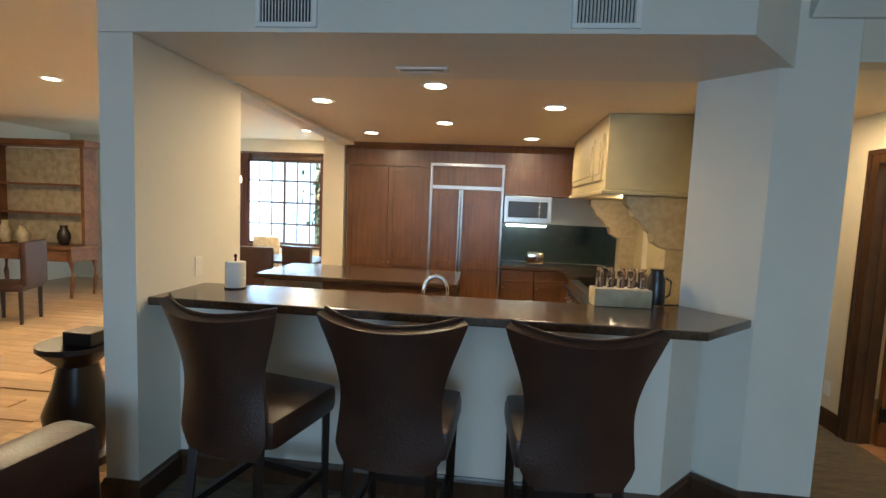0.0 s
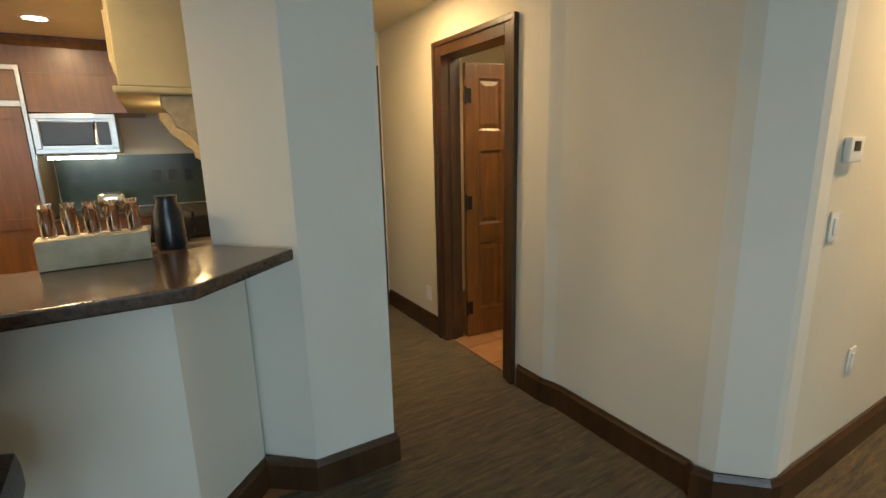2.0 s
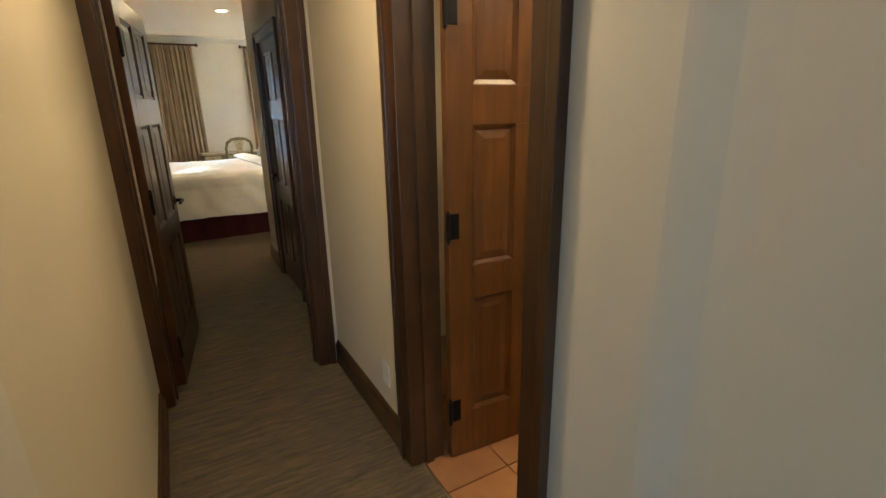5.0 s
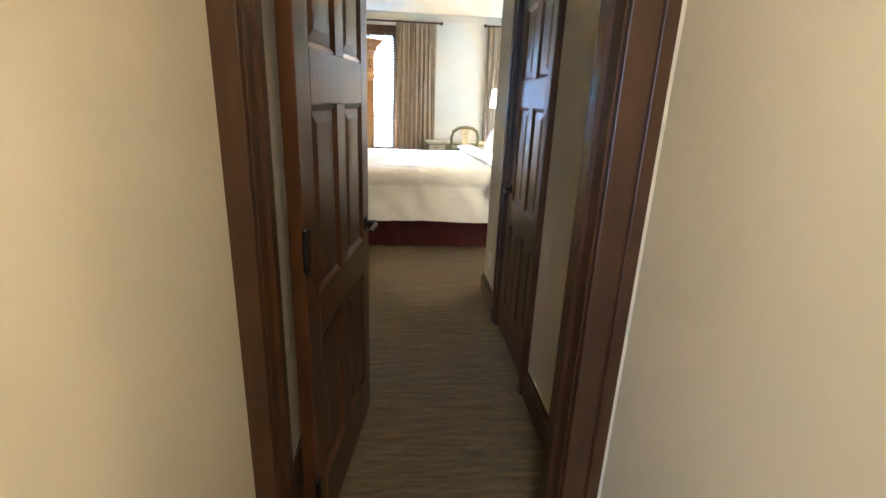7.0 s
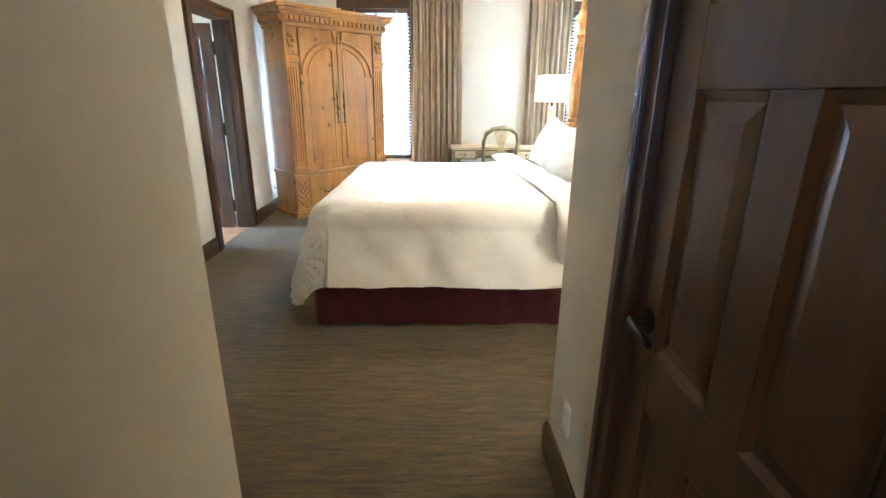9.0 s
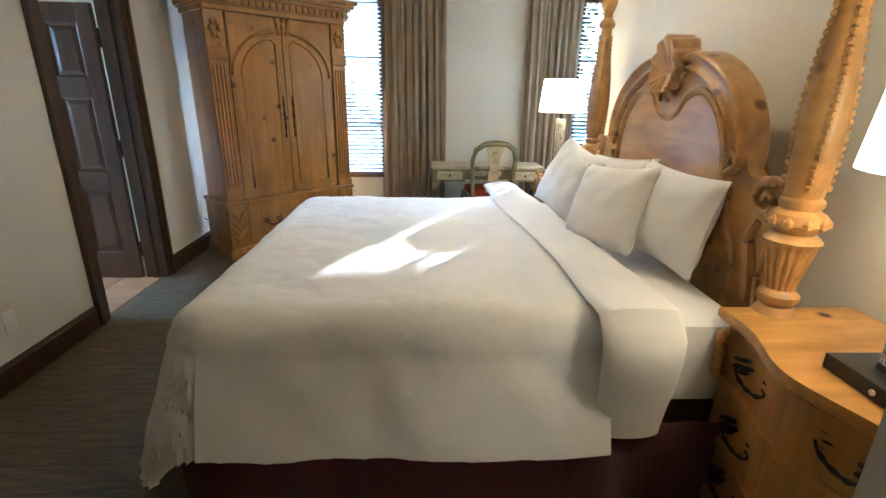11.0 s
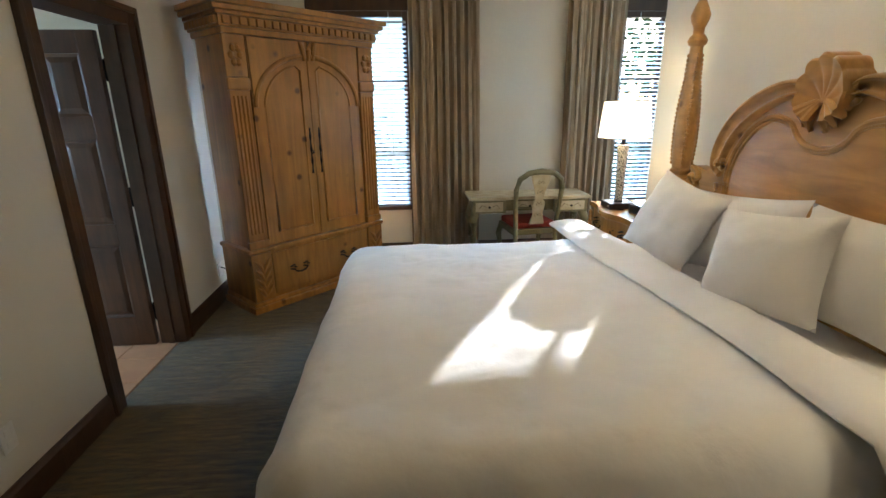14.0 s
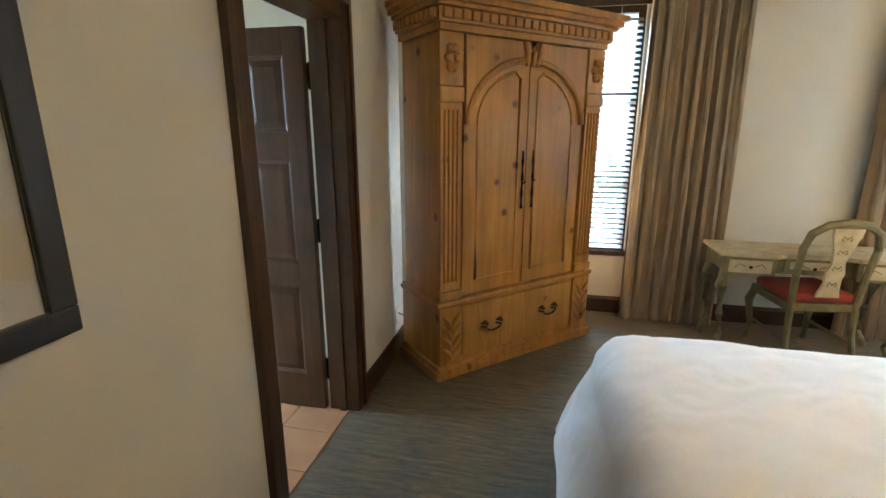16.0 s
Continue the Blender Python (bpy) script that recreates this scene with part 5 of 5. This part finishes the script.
# ---- armoire ----
ar = thing("armoire", pose(1.045, 11.57, 0, 0, 0, 45) @ Matrix.Diagonal((1.0, 0.95, 0.99, 1)), "honey knotty pine armoire with arched doors and carved cornice", "armoire")
AW, AD = 1.36, 0.52
F = -AD / 2
part("carcass", box(-AW / 2 + 0.03, AW / 2 - 0.03, F + 0.05, AD / 2, 0.52, 2.12), PINE, ar)
part("drawer_case", box(-AW / 2, AW / 2, F + 0.03, AD / 2, 0.09, 0.50), PINE, ar)
part("plinth", box(-AW / 2 - 0.035, AW / 2 + 0.035, F - 0.02, AD / 2, 0, 0.055, 0.01), PINE, ar)
part("plinth_moulding", box(-AW / 2 - 0.02, AW / 2 + 0.02, F - 0.005, AD / 2, 0.055, 0.09, 0.014), PINE, ar)
part("waist_moulding", box(-AW / 2 - 0.02, AW / 2 + 0.02, F - 0.005, AD / 2, 0.50, 0.535, 0.012), PINE, ar)
for i, (g, z0, z1) in enumerate(((0.0, 2.12, 2.16), (0.02, 2.16, 2.235), (0.045, 2.235, 2.26), (0.07, 2.26, 2.295), (0.095, 2.295, 2.335))):
    part("cornice", box(-AW / 2 - g, AW / 2 + g, F - g, AD / 2, z0, z1, 0.006), PINE, ar)
me = mesh_of("dentil", box(-0.024, 0.024, -0.026, 0, -0.026, 0.026, 0.006), PINE)
for i in range(22):
    o = new("dentil", me)
    o.parent = ar
    o.matrix_basis = pose(-AW / 2 - 0.005 + (AW + 0.01) * (i + 0.5) / 22, F - 0.018, 2.20)
for i in range(9):
    for s in (-1, 1):
        o = new("dentil", me)
        o.parent = ar
        o.matrix_basis = pose(s * (AW / 2 + 0.018), F + 0.02 + 0.057 * i, 2.20, 0, 0, s * 90)
DW = 0.50
for s in (-1, 1):
    dx0, dx1 = (0.004, DW) if s > 0 else (-DW, -0.004)
    d = part("door", box(dx0, dx1, F + 0.028, F + 0.05, 0.55, 2.115), PINE, ar, "pine door with an arched panel")
    # spandrel above the arch
    n = 16
    arcp = [(s * DW * 0.985 * math.sin(a), 1.62 + 0.40 * math.cos(a)) for a in [math.pi / 2 * i / n for i in range(n + 1)]]
    sp = [(s * 0.004, 2.112)] + [(max(abs(x), 0.004) * s, z) for x, z in arcp] + [(s * DW, 2.112)]
    part("spandrel", prism(sp, F + 0.012, F + 0.028, 0.004, "y"), PINE, d)
    for k, rr in ((0.96, 0.020), (0.80, 0.010)):
        tp = [(s * max(0.02, DW * k * math.sin(a)), F + 0.014, 1.62 + (0.40 + 0.05 * (1 - k)) * k * math.cos(a)) for a in [math.pi / 2 * i / n for i in range(n + 1)]]
        if k < 0.9:
            tp = [(s * 0.075, F + 0.026, 0.64), (s * 0.075, F + 0.026, 1.9)] + [(x, F + 0.026, z) for x, y, z in tp if abs(x) > 0.10] + [(s * DW * k, F + 0.026, 0.64), (s * 0.075, F + 0.026, 0.64)]
        part("arch_moulding", tube(tp, rr, 8), PINE, d, "", True)
    bm = tube([(s * 0.045, F + 0.006, 1.08 + 0.034 * i) for i in range(12)], [0.006 + 0.005 * (i % 3 == 0) for i in range(12)], 8)
    tube([(s * 0.045, F + 0.008, 1.24), (s * 0.03, F - 0.01, 1.255), (s * 0.045, F - 0.02, 1.27)], 0.006, 6, bm)
    part("pull", bm, IRON, d, "long dark iron pull", True)
    # fluted pilaster
    px = s * (AW / 2 - 0.085)
    bm = box(px - 0.075, px + 0.075, F + 0.014, F + 0.05, 0.60, 1.74, 0.004)
    for i in range(4):
        x = px - 0.045 + 0.03 * i
        tube([(x, F + 0.012, 0.66), (x, F + 0.012, 1.70)], 0.010, 8, bm)
    part("pilaster", bm, PINE, ar, "fluted pilaster")
    part("pilaster_base", box(px - 0.085, px + 0.085, F + 0.0, F + 0.05, 0.537, 0.60, 0.012), PINE, ar)
    part("pilaster_cap", box(px - 0.085, px + 0.085, F + 0.0, F + 0.05, 1.74, 1.83, 0.016), PINE, ar)
    bm = box(px - 0.08, px + 0.08, F + 0.012, F + 0.05, 1.832, 2.118, 0.006)
    for j in range(6):
        a = 2 * math.pi * j / 6
        lathe([(0.003, -0.03), (0.022, -0.012), (0.022, 0.012), (0.003, 0.03)], 8, bm, (px + 0.034 * math.cos(a), F + 0.008, 1.98 + 0.055 * math.sin(a)))
    part("carved_block", bm, PINE, ar, "carved leaf block", True)
    bm = box(px - 0.085, px + 0.085, F + 0.004, F + 0.03, 0.095, 0.495, 0.006)
    for j in range(4):
        for q in (-1, 1):
            tube([(px, F + 0.0, 0.13 + 0.07 * j), (px + q * 0.03, F - 0.012, 0.18 + 0.075 * j), (px + q * 0.066, F - 0.006, 0.22 + 0.075 * j)], [0.010, 0.018, 0.006], 6, bm)
    part("carved_leaf_block", bm, PINE, ar, "carved acanthus block", True)
ky = bmesh.new()
for i in range(3):
    tube([(-0.04 + 0.04 * i, F + 0.004, 1.97), (-0.05 + 0.05 * i, F - 0.004, 2.05), (-0.06 + 0.06 * i, F + 0.002, 2.11)], [0.012, 0.022, 0.02], 8, ky)
part("keystone", ky, PINE, ar, "", True)
dr = part("drawer", box(-AW / 2 + 0.18, AW / 2 - 0.18, F + 0.014, F + 0.03, 0.125, 0.475, 0.006), PINE, ar)
for s in (-0.26, 0.26):
    bail(dr, s, F + 0.008, 0.30, 1.15)

# ---- desk and chair ----
dk = thing("writing_desk", pose(3.16, 12.02, 0, 0, 0, 0), "painted sage and cream writing desk with small drawers", "desk")
pts = [(-0.60, -0.25), (-0.25, -0.27), (-0.18, -0.22), (0.18, -0.22), (0.25, -0.27), (0.60, -0.25), (0.60, 0.16), (-0.60, 0.16)]
part("top", prism(pts, 0.715, 0.745, 0.010), CREAMPAINT, dk, "aged cream painted top")
part("apron", box(-0.56, 0.56, -0.20, 0.14, 0.60, 0.714), GREENPAINT, dk)
for x0, x1, y in ((-0.57, -0.24, -0.245), (-0.18, 0.18, -0.212), (0.24, 0.57, -0.245)):
    d = part("drawer", box(x0, x1, y, -0.19, 0.585 if abs(x0 + x1) > 0.1 else 0.62, 0.712, 0.006), GREENPAINT, dk)
    part("drawer_panel", box(x0 + 0.03, x1 - 0.03, y - 0.006, y, 0.605 if abs(x0 + x1) > 0.1 else 0.64, 0.695, 0.004), CREAMPAINT, d, "cream drawer face")
    part("knob", lathe([(0.004, 0), (0.012, 0.008), (0.012, 0.014), (0.004, 0.02)], 10), IRON, d, "", True).matrix_basis = pose((x0 + x1) / 2, y - 0.006, 0.65, 90)
    for s in (-1, 1):
        part("painted_scroll", tube([((x0 + x1) / 2 + s * 0.03, y - 0.007, 0.65), ((x0 + x1) / 2 + s * 0.07, y - 0.007, 0.67), ((x0 + x1) / 2 + s * 0.10, y - 0.007, 0.64)], 0.003, 5), SCROLL, d)
for x in (-0.53, 0.53):
    for y in (-0.20, 0.11):
        s = 1 if x > 0 else -1
        part("cabriole_leg", tube([(x, y, 0.60), (x + s * 0.03, y - 0.02, 0.50), (x + s * 0.01, y, 0.28), (x - s * 0.01, y, 0.12), (x + s * 0.03, y - 0.02, 0.03), (x + s * 0.035, y - 0.025, 0.0)], [0.045, 0.042, 0.026, 0.02, 0.026, 0.022], 10), GREENPAINT, dk, "", True)

ch = thing("desk_chair", pose(3.17, 11.90, 0, 0, 0, 8) @ Matrix.Diagonal((1.02, 1.02, 1.04, 1)), "sage painted chair with a cream vase splat and red seat", "chair")
bk = [(-0.20, -0.20, 0.42), (-0.215, -0.22, 0.62), (-0.225, -0.25, 0.80), (-0.20, -0.27, 0.90), (-0.12, -0.285, 0.955), (0, -0.29, 0.97)]
part("back_frame", tube(bk + [(-x, y, z) for x, y, z in bk[-2::-1]], [0.022, 0.022, 0.024, 0.026, 0.026, 0.028, 0.026, 0.026, 0.024, 0.022, 0.022], 8), GREENPAINT, ch, "", True)
vs = [(0.075, 0.0), (0.045, 0.10), (0.06, 0.17), (0.035, 0.24), (0.05, 0.32), (0.085, 0.42), (0.09, 0.47)]
sp = prism([(x, z) for x, z in vs] + [(-x, z) for x, z in vs[::-1]], -0.009, 0.009, 0.003, "y")
o = part("splat", sp, CREAMPAINT, ch, "cream painted vase-shaped splat")
o.matrix_basis = pose(0, -0.215, 0.475, 9)
for z in (0.09, 0.20, 0.31, 0.40):
    for s in (-1, 1):
        part("painted_scroll", tube([(0, -0.0105, z), (s * 0.02, -0.0105, z + 0.02), (s * 0.03, -0.0105, z), (s * 0.018, -0.0105, z - 0.01)], 0.0028, 5), SCROLL, o)
part("seat", box(-0.21, 0.21, -0.19, 0.21, 0.425, 0.485, 0.025), REDSEAT, ch, "red upholstered seat", True)
part("seat_rail", box(-0.225, 0.225, -0.21, 0.225, 0.37, 0.425, 0.01), GREENPAINT, ch)
for s in (-1, 1):
    part("leg", tube([(s * 0.20, -0.20, 0.44), (s * 0.205, -0.22, 0.2), (s * 0.22, -0.27, 0)], [0.024, 0.02, 0.017], 8), GREENPAINT, ch, "", True)
    part("leg", tube([(s * 0.20, 0.20, 0.40), (s * 0.225, 0.225, 0.30), (s * 0.20, 0.20, 0.10), (s * 0.22, 0.23, 0)], [0.032, 0.03, 0.018, 0.022], 8), GREENPAINT, ch, "", True)
    part("stretcher", tube([(s * 0.205, -0.21, 0.16), (s * 0.20, 0.20, 0.16)], 0.011, 8), GREENPAINT, ch, "", True)


# ---- pictures, switches, outlets ----
def picture(m, w, h, fw, mat_w, label, group=""):
    """Hangs on a wall, facing -y; origin at its middle."""
    p = thing("framed_picture", m, label, "picture", group)
    bm = bmesh.new()
    for q in ((-w / 2, w / 2, -h / 2, -h / 2 + fw), (-w / 2, w / 2, h / 2 - fw, h / 2), (-w / 2, -w / 2 + fw, -h / 2 + fw, h / 2 - fw), (w / 2 - fw, w / 2, -h / 2 + fw, h / 2 - fw)):
        add_box(bm, q[0], q[1], -0.032, -0.001, q[2], q[3], 0.005)
    part("frame", bm, FRAMEBLK, p)
    a, b = w / 2 - fw, h / 2 - fw
    part("mat_board", box(-a, a, -0.012, -0.002, -b, b), MATBOARD, p)
    a, b = a - mat_w, b - mat_w
    part("print_sky", box(-a, a, -0.0145, -0.012, -b * 0.05, b), PHOTOSKY, p, "misty sky in the print")
    part("print_land", box(-a, a, -0.0145, -0.012, -b, -b * 0.05 - 0.0005), PHOTO, p, "dark landscape in the print")
    bm = bmesh.new()
    random.seed(5)
    for i in range(26):
        x = random.uniform(-a + 0.03, a - 0.03)
        hh = random.uniform(0.05, 0.32) * b
        prism([(x - 0.016, -b * 0.06), (x + 0.016, -b * 0.06), (x + 0.004, -b * 0.05 + hh), (x - 0.003, -b * 0.05 + hh)], -0.0155, -0.0146, 0, "y", bm)
    part("print_trees", bm, PHOTO, p)
    a, b = w / 2 - fw - 0.001, h / 2 - fw - 0.001
    g = part("glass", box(-a, a, -0.0215, -0.0185, -b, b), PICGLASS, p, "clear picture glass")
    g.visible_shadow = False
    return p


picture(pose(0.341, 8.51, 1.54, 0, 0, 90), 0.98, 0.76, 0.058, 0.078, "large black-framed landscape print with a cream mat")
picture(pose(4.29, 1.361, 1.53), 0.66, 0.56, 0.06, 0.06, "black-framed dark print on the corridor wall")


def plate(m, label, kind="outlet", name="wall_outlet", mat=None, gang=1):
    mat = mat or WHITEP
    p = thing(name, m, label, kind)
    w = 0.036 if gang == 1 else 0.060
    part("cover_plate", box(-w, w, -0.007, 0, -0.058, 0.058, 0.004), mat, p)
    if kind == "outlet":
        for z in (-0.026, 0.026):
            part("socket", box(-0.016, 0.016, -0.009, -0.006, z - 0.014, z + 0.014, 0.003), mat, p)
    else:
        for x in ((0,) if gang == 1 else (-0.024, 0.024)):
            part("rocker", box(x - 0.016, x + 0.016, -0.012, -0.006, -0.032, 0.032, 0.003), WHITEP, p)
    return p


plate(pose(2.769, 3.80, 0.31, 0, 0, -90), "white wall outlet above the baseboard")
plate(pose(2.839, 6.80, 0.33, 0, 0, -90), "white wall outlet above the baseboard")
plate(pose(0.341, 9.02, 0.34, 0, 0, 90), "white wall outlet above the baseboard")
plate(pose(0.341, 11.26, 0.28, 0, 0, 90), "white wall outlet above the baseboard, lamp cord plugged in")
plate(pose(2.839, 5.07, 1.085, 0, 0, -90), "white double light switch beside the bedroom door", "switch", "light_switch", None, 2)
plate(pose(2.839, 5.02, 1.30, 0, 0, -90), "white thermostat plate above the switch", "switch", "wall_control")
plate(pose(3.16, 1.361, 1.14), "white light switch on the corridor wall", "switch", "light_switch")
plate(pose(3.55, 1.361, 0.50), "white blank plate low on the corridor wall", "switch", "wall_plate")
plate(pose(5.3, 0.261, 0.32, 0, 0, 180), "white wall outlet in the corridor")
plate(pose(-1.689, 2.50, 1.20, 0, 0, 90), "white outlet above the bar", "outlet")
for x in (1.0, 1.15, 1.3):
    plate(pose(x, 6.394, 1.22), "dark outlet on the slate backsplash", "outlet", "wall_outlet", BLACKP)
tm = thing("thermostat", pose(3.20, 1.361, 1.42), "white thermostat with a small dark display", "thermostat")
part("body", box(-0.055, 0.055, -0.025, 0, -0.045, 0.045, 0.006), WHITEP, tm)
part("display", box(-0.03, 0.02, -0.027, -0.025, -0.005, 0.03), BLACKP, tm)
cd = tagged(part("power_cord", tube([(0.352, 11.26, 0.30), (0.39, 11.27, 0.28), (0.42, 11.28, 0.20), (0.40, 11.3, 0.24), (0.43, 11.32, 0.36)], 0.004, 6), BLACKP), "black power cord hanging from the outlet", "cord")

# ---- living and dining room ----
oc = thing("armchair", pose(-2.06, 1.33, 0, 0, 0, -8), "brown leather armchair with piped arms", "armchair")
part("seat", box(-0.42, 0.42, -0.4, 0.4, 0.12, 0.44, 0.06), LEATHER, oc, "", True)
part("arm", box(0.20, 0.42, -0.42, 0.40, 0.12, 0.62, 0.05), LEATHER, oc, "", True)
part("arm", box(-0.46, -0.28, -0.42, 0.40, 0.12, 0.62, 0.05), LEATHER, oc, "", True)
part("backrest", box(-0.44, 0.40, -0.50, -0.36, 0.12, 0.92, 0.06), LEATHER, oc, "", True)
for x in (-0.38, 0.36):
    for y in (-0.40, 0.34):
        part("leg", tube([(x, y, 0.13), (x, y, 0)], [0.03, 0.02], 8), LEGWOOD, oc, "", True)
ur = thing("side_cabinet", pose(-2.35, 2.35, 0), "small dark carved wooden pedestal with a box on top", "pedestal")
part("column", lathe([(0.17, 0), (0.17, 0.05), (0.13, 0.08), (0.17, 0.22), (0.18, 0.32), (0.13, 0.46), (0.10, 0.60), (0.16, 0.66), (0.20, 0.70), (0.20, 0.73)], 20), LEGWOOD, ur, "", True)
part("box", box(-0.02, 0.16, -0.08, 0.08, 0.731, 0.81, 0.006), BLACKP, ur)

ht = thing("hutch", pose(-7.0, 6.55, 0, 0, 0, 0), "tall rustic wooden hutch with open shelves", "hutch")
part("desk_top", box(-0.85, 0.85, -0.30, 0.25, 0.74, 0.79, 0.008), HUTCH, ht)
part("drawer_case", box(-0.82, 0.82, -0.26, 0.24, 0.56, 0.74), HUTCH, ht)
for x in (-0.4, 0.4):
    part("drawer", box(x - 0.36, x + 0.36, -0.275, -0.26, 0.58, 0.72, 0.006), HUTCH, ht)
for x in (-0.78, 0.78):
    for y in (-0.22, 0.20):
        part("leg", tube([(x, y, 0.56), (x * 1.02, y, 0.3), (x * 0.98, y, 0)], [0.045, 0.03, 0.022], 8), HUTCH, ht, "", True)
    part("side", box(x - 0.03, x + 0.03, 0.0, 0.25, 0.79, 2.30), HUTCH, ht)
part("back_board", box(-0.75, 0.75, 0.22, 0.245, 0.79, 2.28), CREAMPAINT, ht, "pale board back")
for z in (1.25, 1.70):
    part("shelf", box(-0.75, 0.75, 0.02, 0.22, z, z + 0.03), HUTCH, ht)
part("cornice", box(-0.88, 0.88, -0.05, 0.27, 2.30, 2.40, 0.02), HUTCH, ht)
for x, r, h, mm in ((-0.55, 0.09, 0.34, CREAMPAINT), (-0.25, 0.10, 0.26, CREAMPAINT), (0.45, 0.09, 0.30, LEGWOOD)):
    v = tagged(part("jar", lathe([(r * 0.6, 0), (r, h * 0.35), (r * 0.95, h * 0.6), (r * 0.5, h * 0.85), (r * 0.6, h)], 18), mm, None, "", True), "glazed ceramic jar on the hutch", "jar", "jars on the hutch")
    v.location = (-7.0 + x, 6.55, 0.791)


def dining_chair(m, mat=LEATHER, label="dark leather dining chair with wooden legs"):
    c = thing("dining_chair", m, label, "chair", "chairs in the dining room")
    part("seat", box(-0.24, 0.24, -0.24, 0.24, 0.40, 0.49, 0.03), mat, c, "", True)
    part("backrest", box(-0.23, 0.23, -0.28, -0.21, 0.46, 1.0, 0.025), mat, c, "", True)
    for x in (-0.2, 0.2):
        for y in (-0.2, 0.2):
            part("leg", tube([(x, y, 0.42), (x, y, 0)], [0.026, 0.018], 6), LEGWOOD, c)
    return c


c0 = dining_chair(pose(-5.75, 5.0, 0, 0, 0, 110))
copy_thing(c0, pose(-3.05, 6.0, 0, 0, 0, 8))
copy_thing(c0, pose(-2.55, 6.35, 0, 0, 0, -12))
copy_thing(c0, pose(-3.6, 5.9, 0, 0, 0, 4))
dining_chair(pose(-3.75, 7.3, 0, 0, 0, 180), CREAMPAINT, "cream upholstered dining chair by the window")
dt = thing("dining_table", pose(-3.3, 6.65, 0), "dark wooden dining table near the window", "table")
part("tabletop", box(-0.9, 0.9, -0.4, 0.4, 0.72, 0.76, 0.01), LEGWOOD, dt)
for x in (-0.8, 0.8):
    for y in (-0.32, 0.32):
        part("leg", tube([(x, y, 0.72), (x, y, 0)], [0.04, 0.03], 8), LEGWOOD, dt)
wl = thing("wall_sconce", pose(-4.56, 8.09, 1.89), "lit wall sconce with a cream shade", "wall lamp")
part("shade", lathe([(0.09, 0), (0.12, 0.02), (0.12, 0.12), (0.09, 0.15)], 16), SHADE, wl, "glowing shade", True).location = (0, -0.13, 0)
part("arm", tube([(0, 0, -0.02), (0, -0.13, -0.02), (0, -0.13, 0.02)], 0.01), BRASS, wl)

# ---- outside ----
SKYGLOW = material("bright_sky_backdrop", (0.8, 0.9, 1.0), 1.0, emit=((0.62, 0.82, 1.0), 0.32))
structure("backdrop_garden", box(-6.0, 3.9, 17.0, 17.05, 0.9, 8), SKYGLOW, "bright hazy sky beyond the garden", "backdrop")
structure("backdrop_bath", box(-5.05, -5.0, 6.5, 13.0, -0.4, 6), SKYGLOW, "bright hazy sky outside the bathroom", "backdrop")


def shrub(x, y, h, w, seed):
    t = thing("tree", pose(x, y, -0.5), "leafy green garden tree seen through the blinds", "tree", "garden trees")
    random.seed(seed)
    part("trunk", tube([(0, 0, 0), (0.05, 0, h * 0.3), (0, 0.04, h * 0.7)], [0.09, 0.07, 0.03], 8), LEGWOOD, t, "", True)
    vs, fs = [], []
    for i in range(900):
        a, b = random.uniform(0, 6.28), random.gauss(0, 0.45)
        r = w * abs(random.gauss(0.5, 0.35))
        p = Vector((r * math.cos(a), r * math.sin(a), h * 0.62 + b * h * 0.35))
        q = Euler((random.uniform(0, 6), random.uniform(0, 6), random.uniform(0, 6))).to_matrix()
        k = len(vs)
        s = random.uniform(0.05, 0.11)
        vs += [tuple(p + q @ Vector(c)) for c in ((-s, 0, 0), (0, -s * 0.5, 0), (s, 0, 0), (0, s * 0.5, 0.02))]
        fs.append((k, k + 1, k + 2, k + 3))
    me = bpy.data.meshes.new("crown")
    me.from_pydata(vs, [], fs)
    me.materials.append(LEAF)
    o = new("crown", me)
    o.parent = t


shrub(5.2, 15.2, 2.0, 0.9, 3)
shrub(6.1, 15.6, 4.4, 1.7, 8)
shrub(1.0, 16.2, 1.9, 0.9, 4)
shrub(2.8, 16.0, 1.7, 0.8, 5)
shrub(-5.0, 13.5, 3.4, 1.3, 6)
shrub(-7.0, 14.5, 3.6, 1.3, 7)

# ---- floor pieces ----
TILE = mesh_of("tile", box(-0.1475, 0.1475, -0.1475, 0.1475, -0.011, 0.0, 0.003), TERRA)
for fl, x0, x1, y0, y1 in ((bpy.data.objects["floor_bath_hall"], 2.81, 4.3, 2.12, 4.5), (bpy.data.objects["floor_bath_bedroom"], -2.15, 0.30, 9.06, 11.04)):
    nx, ny = int((x1 - x0) / 0.3), int((y1 - y0) / 0.3)
    for i in range(nx):
        for j in range(ny):
            o = new("tile", TILE)
            o.parent = fl
            o.location = (x1 - 0.15 - 0.3 * i if x0 < 0 else x0 + 0.15 + 0.3 * i, y0 + 0.15 + 0.3 * j, 0)
plank_floor = bpy.data.objects["floor_screed"]
PLANK = mesh_of("plank", box(-0.598, 0.598, -0.0785, 0.0785, -0.012, 0.0, 0.002), OAK)
for j in range(44):
    for i in range(6):
        o = new("plank", PLANK)
        o.parent = plank_floor
        o.location = (-2.47 - 1.2 * i - (0.4 * (j % 3) if i else 0) + (0.0 if i else 0), 0.9 + 0.16 * j, -0.002)
structure("floor_dining", box(-9.0, -1.865, -4.0, 9.0, -0.13, -0.0145), OAK, "light oak boarded dining floor", "floor")
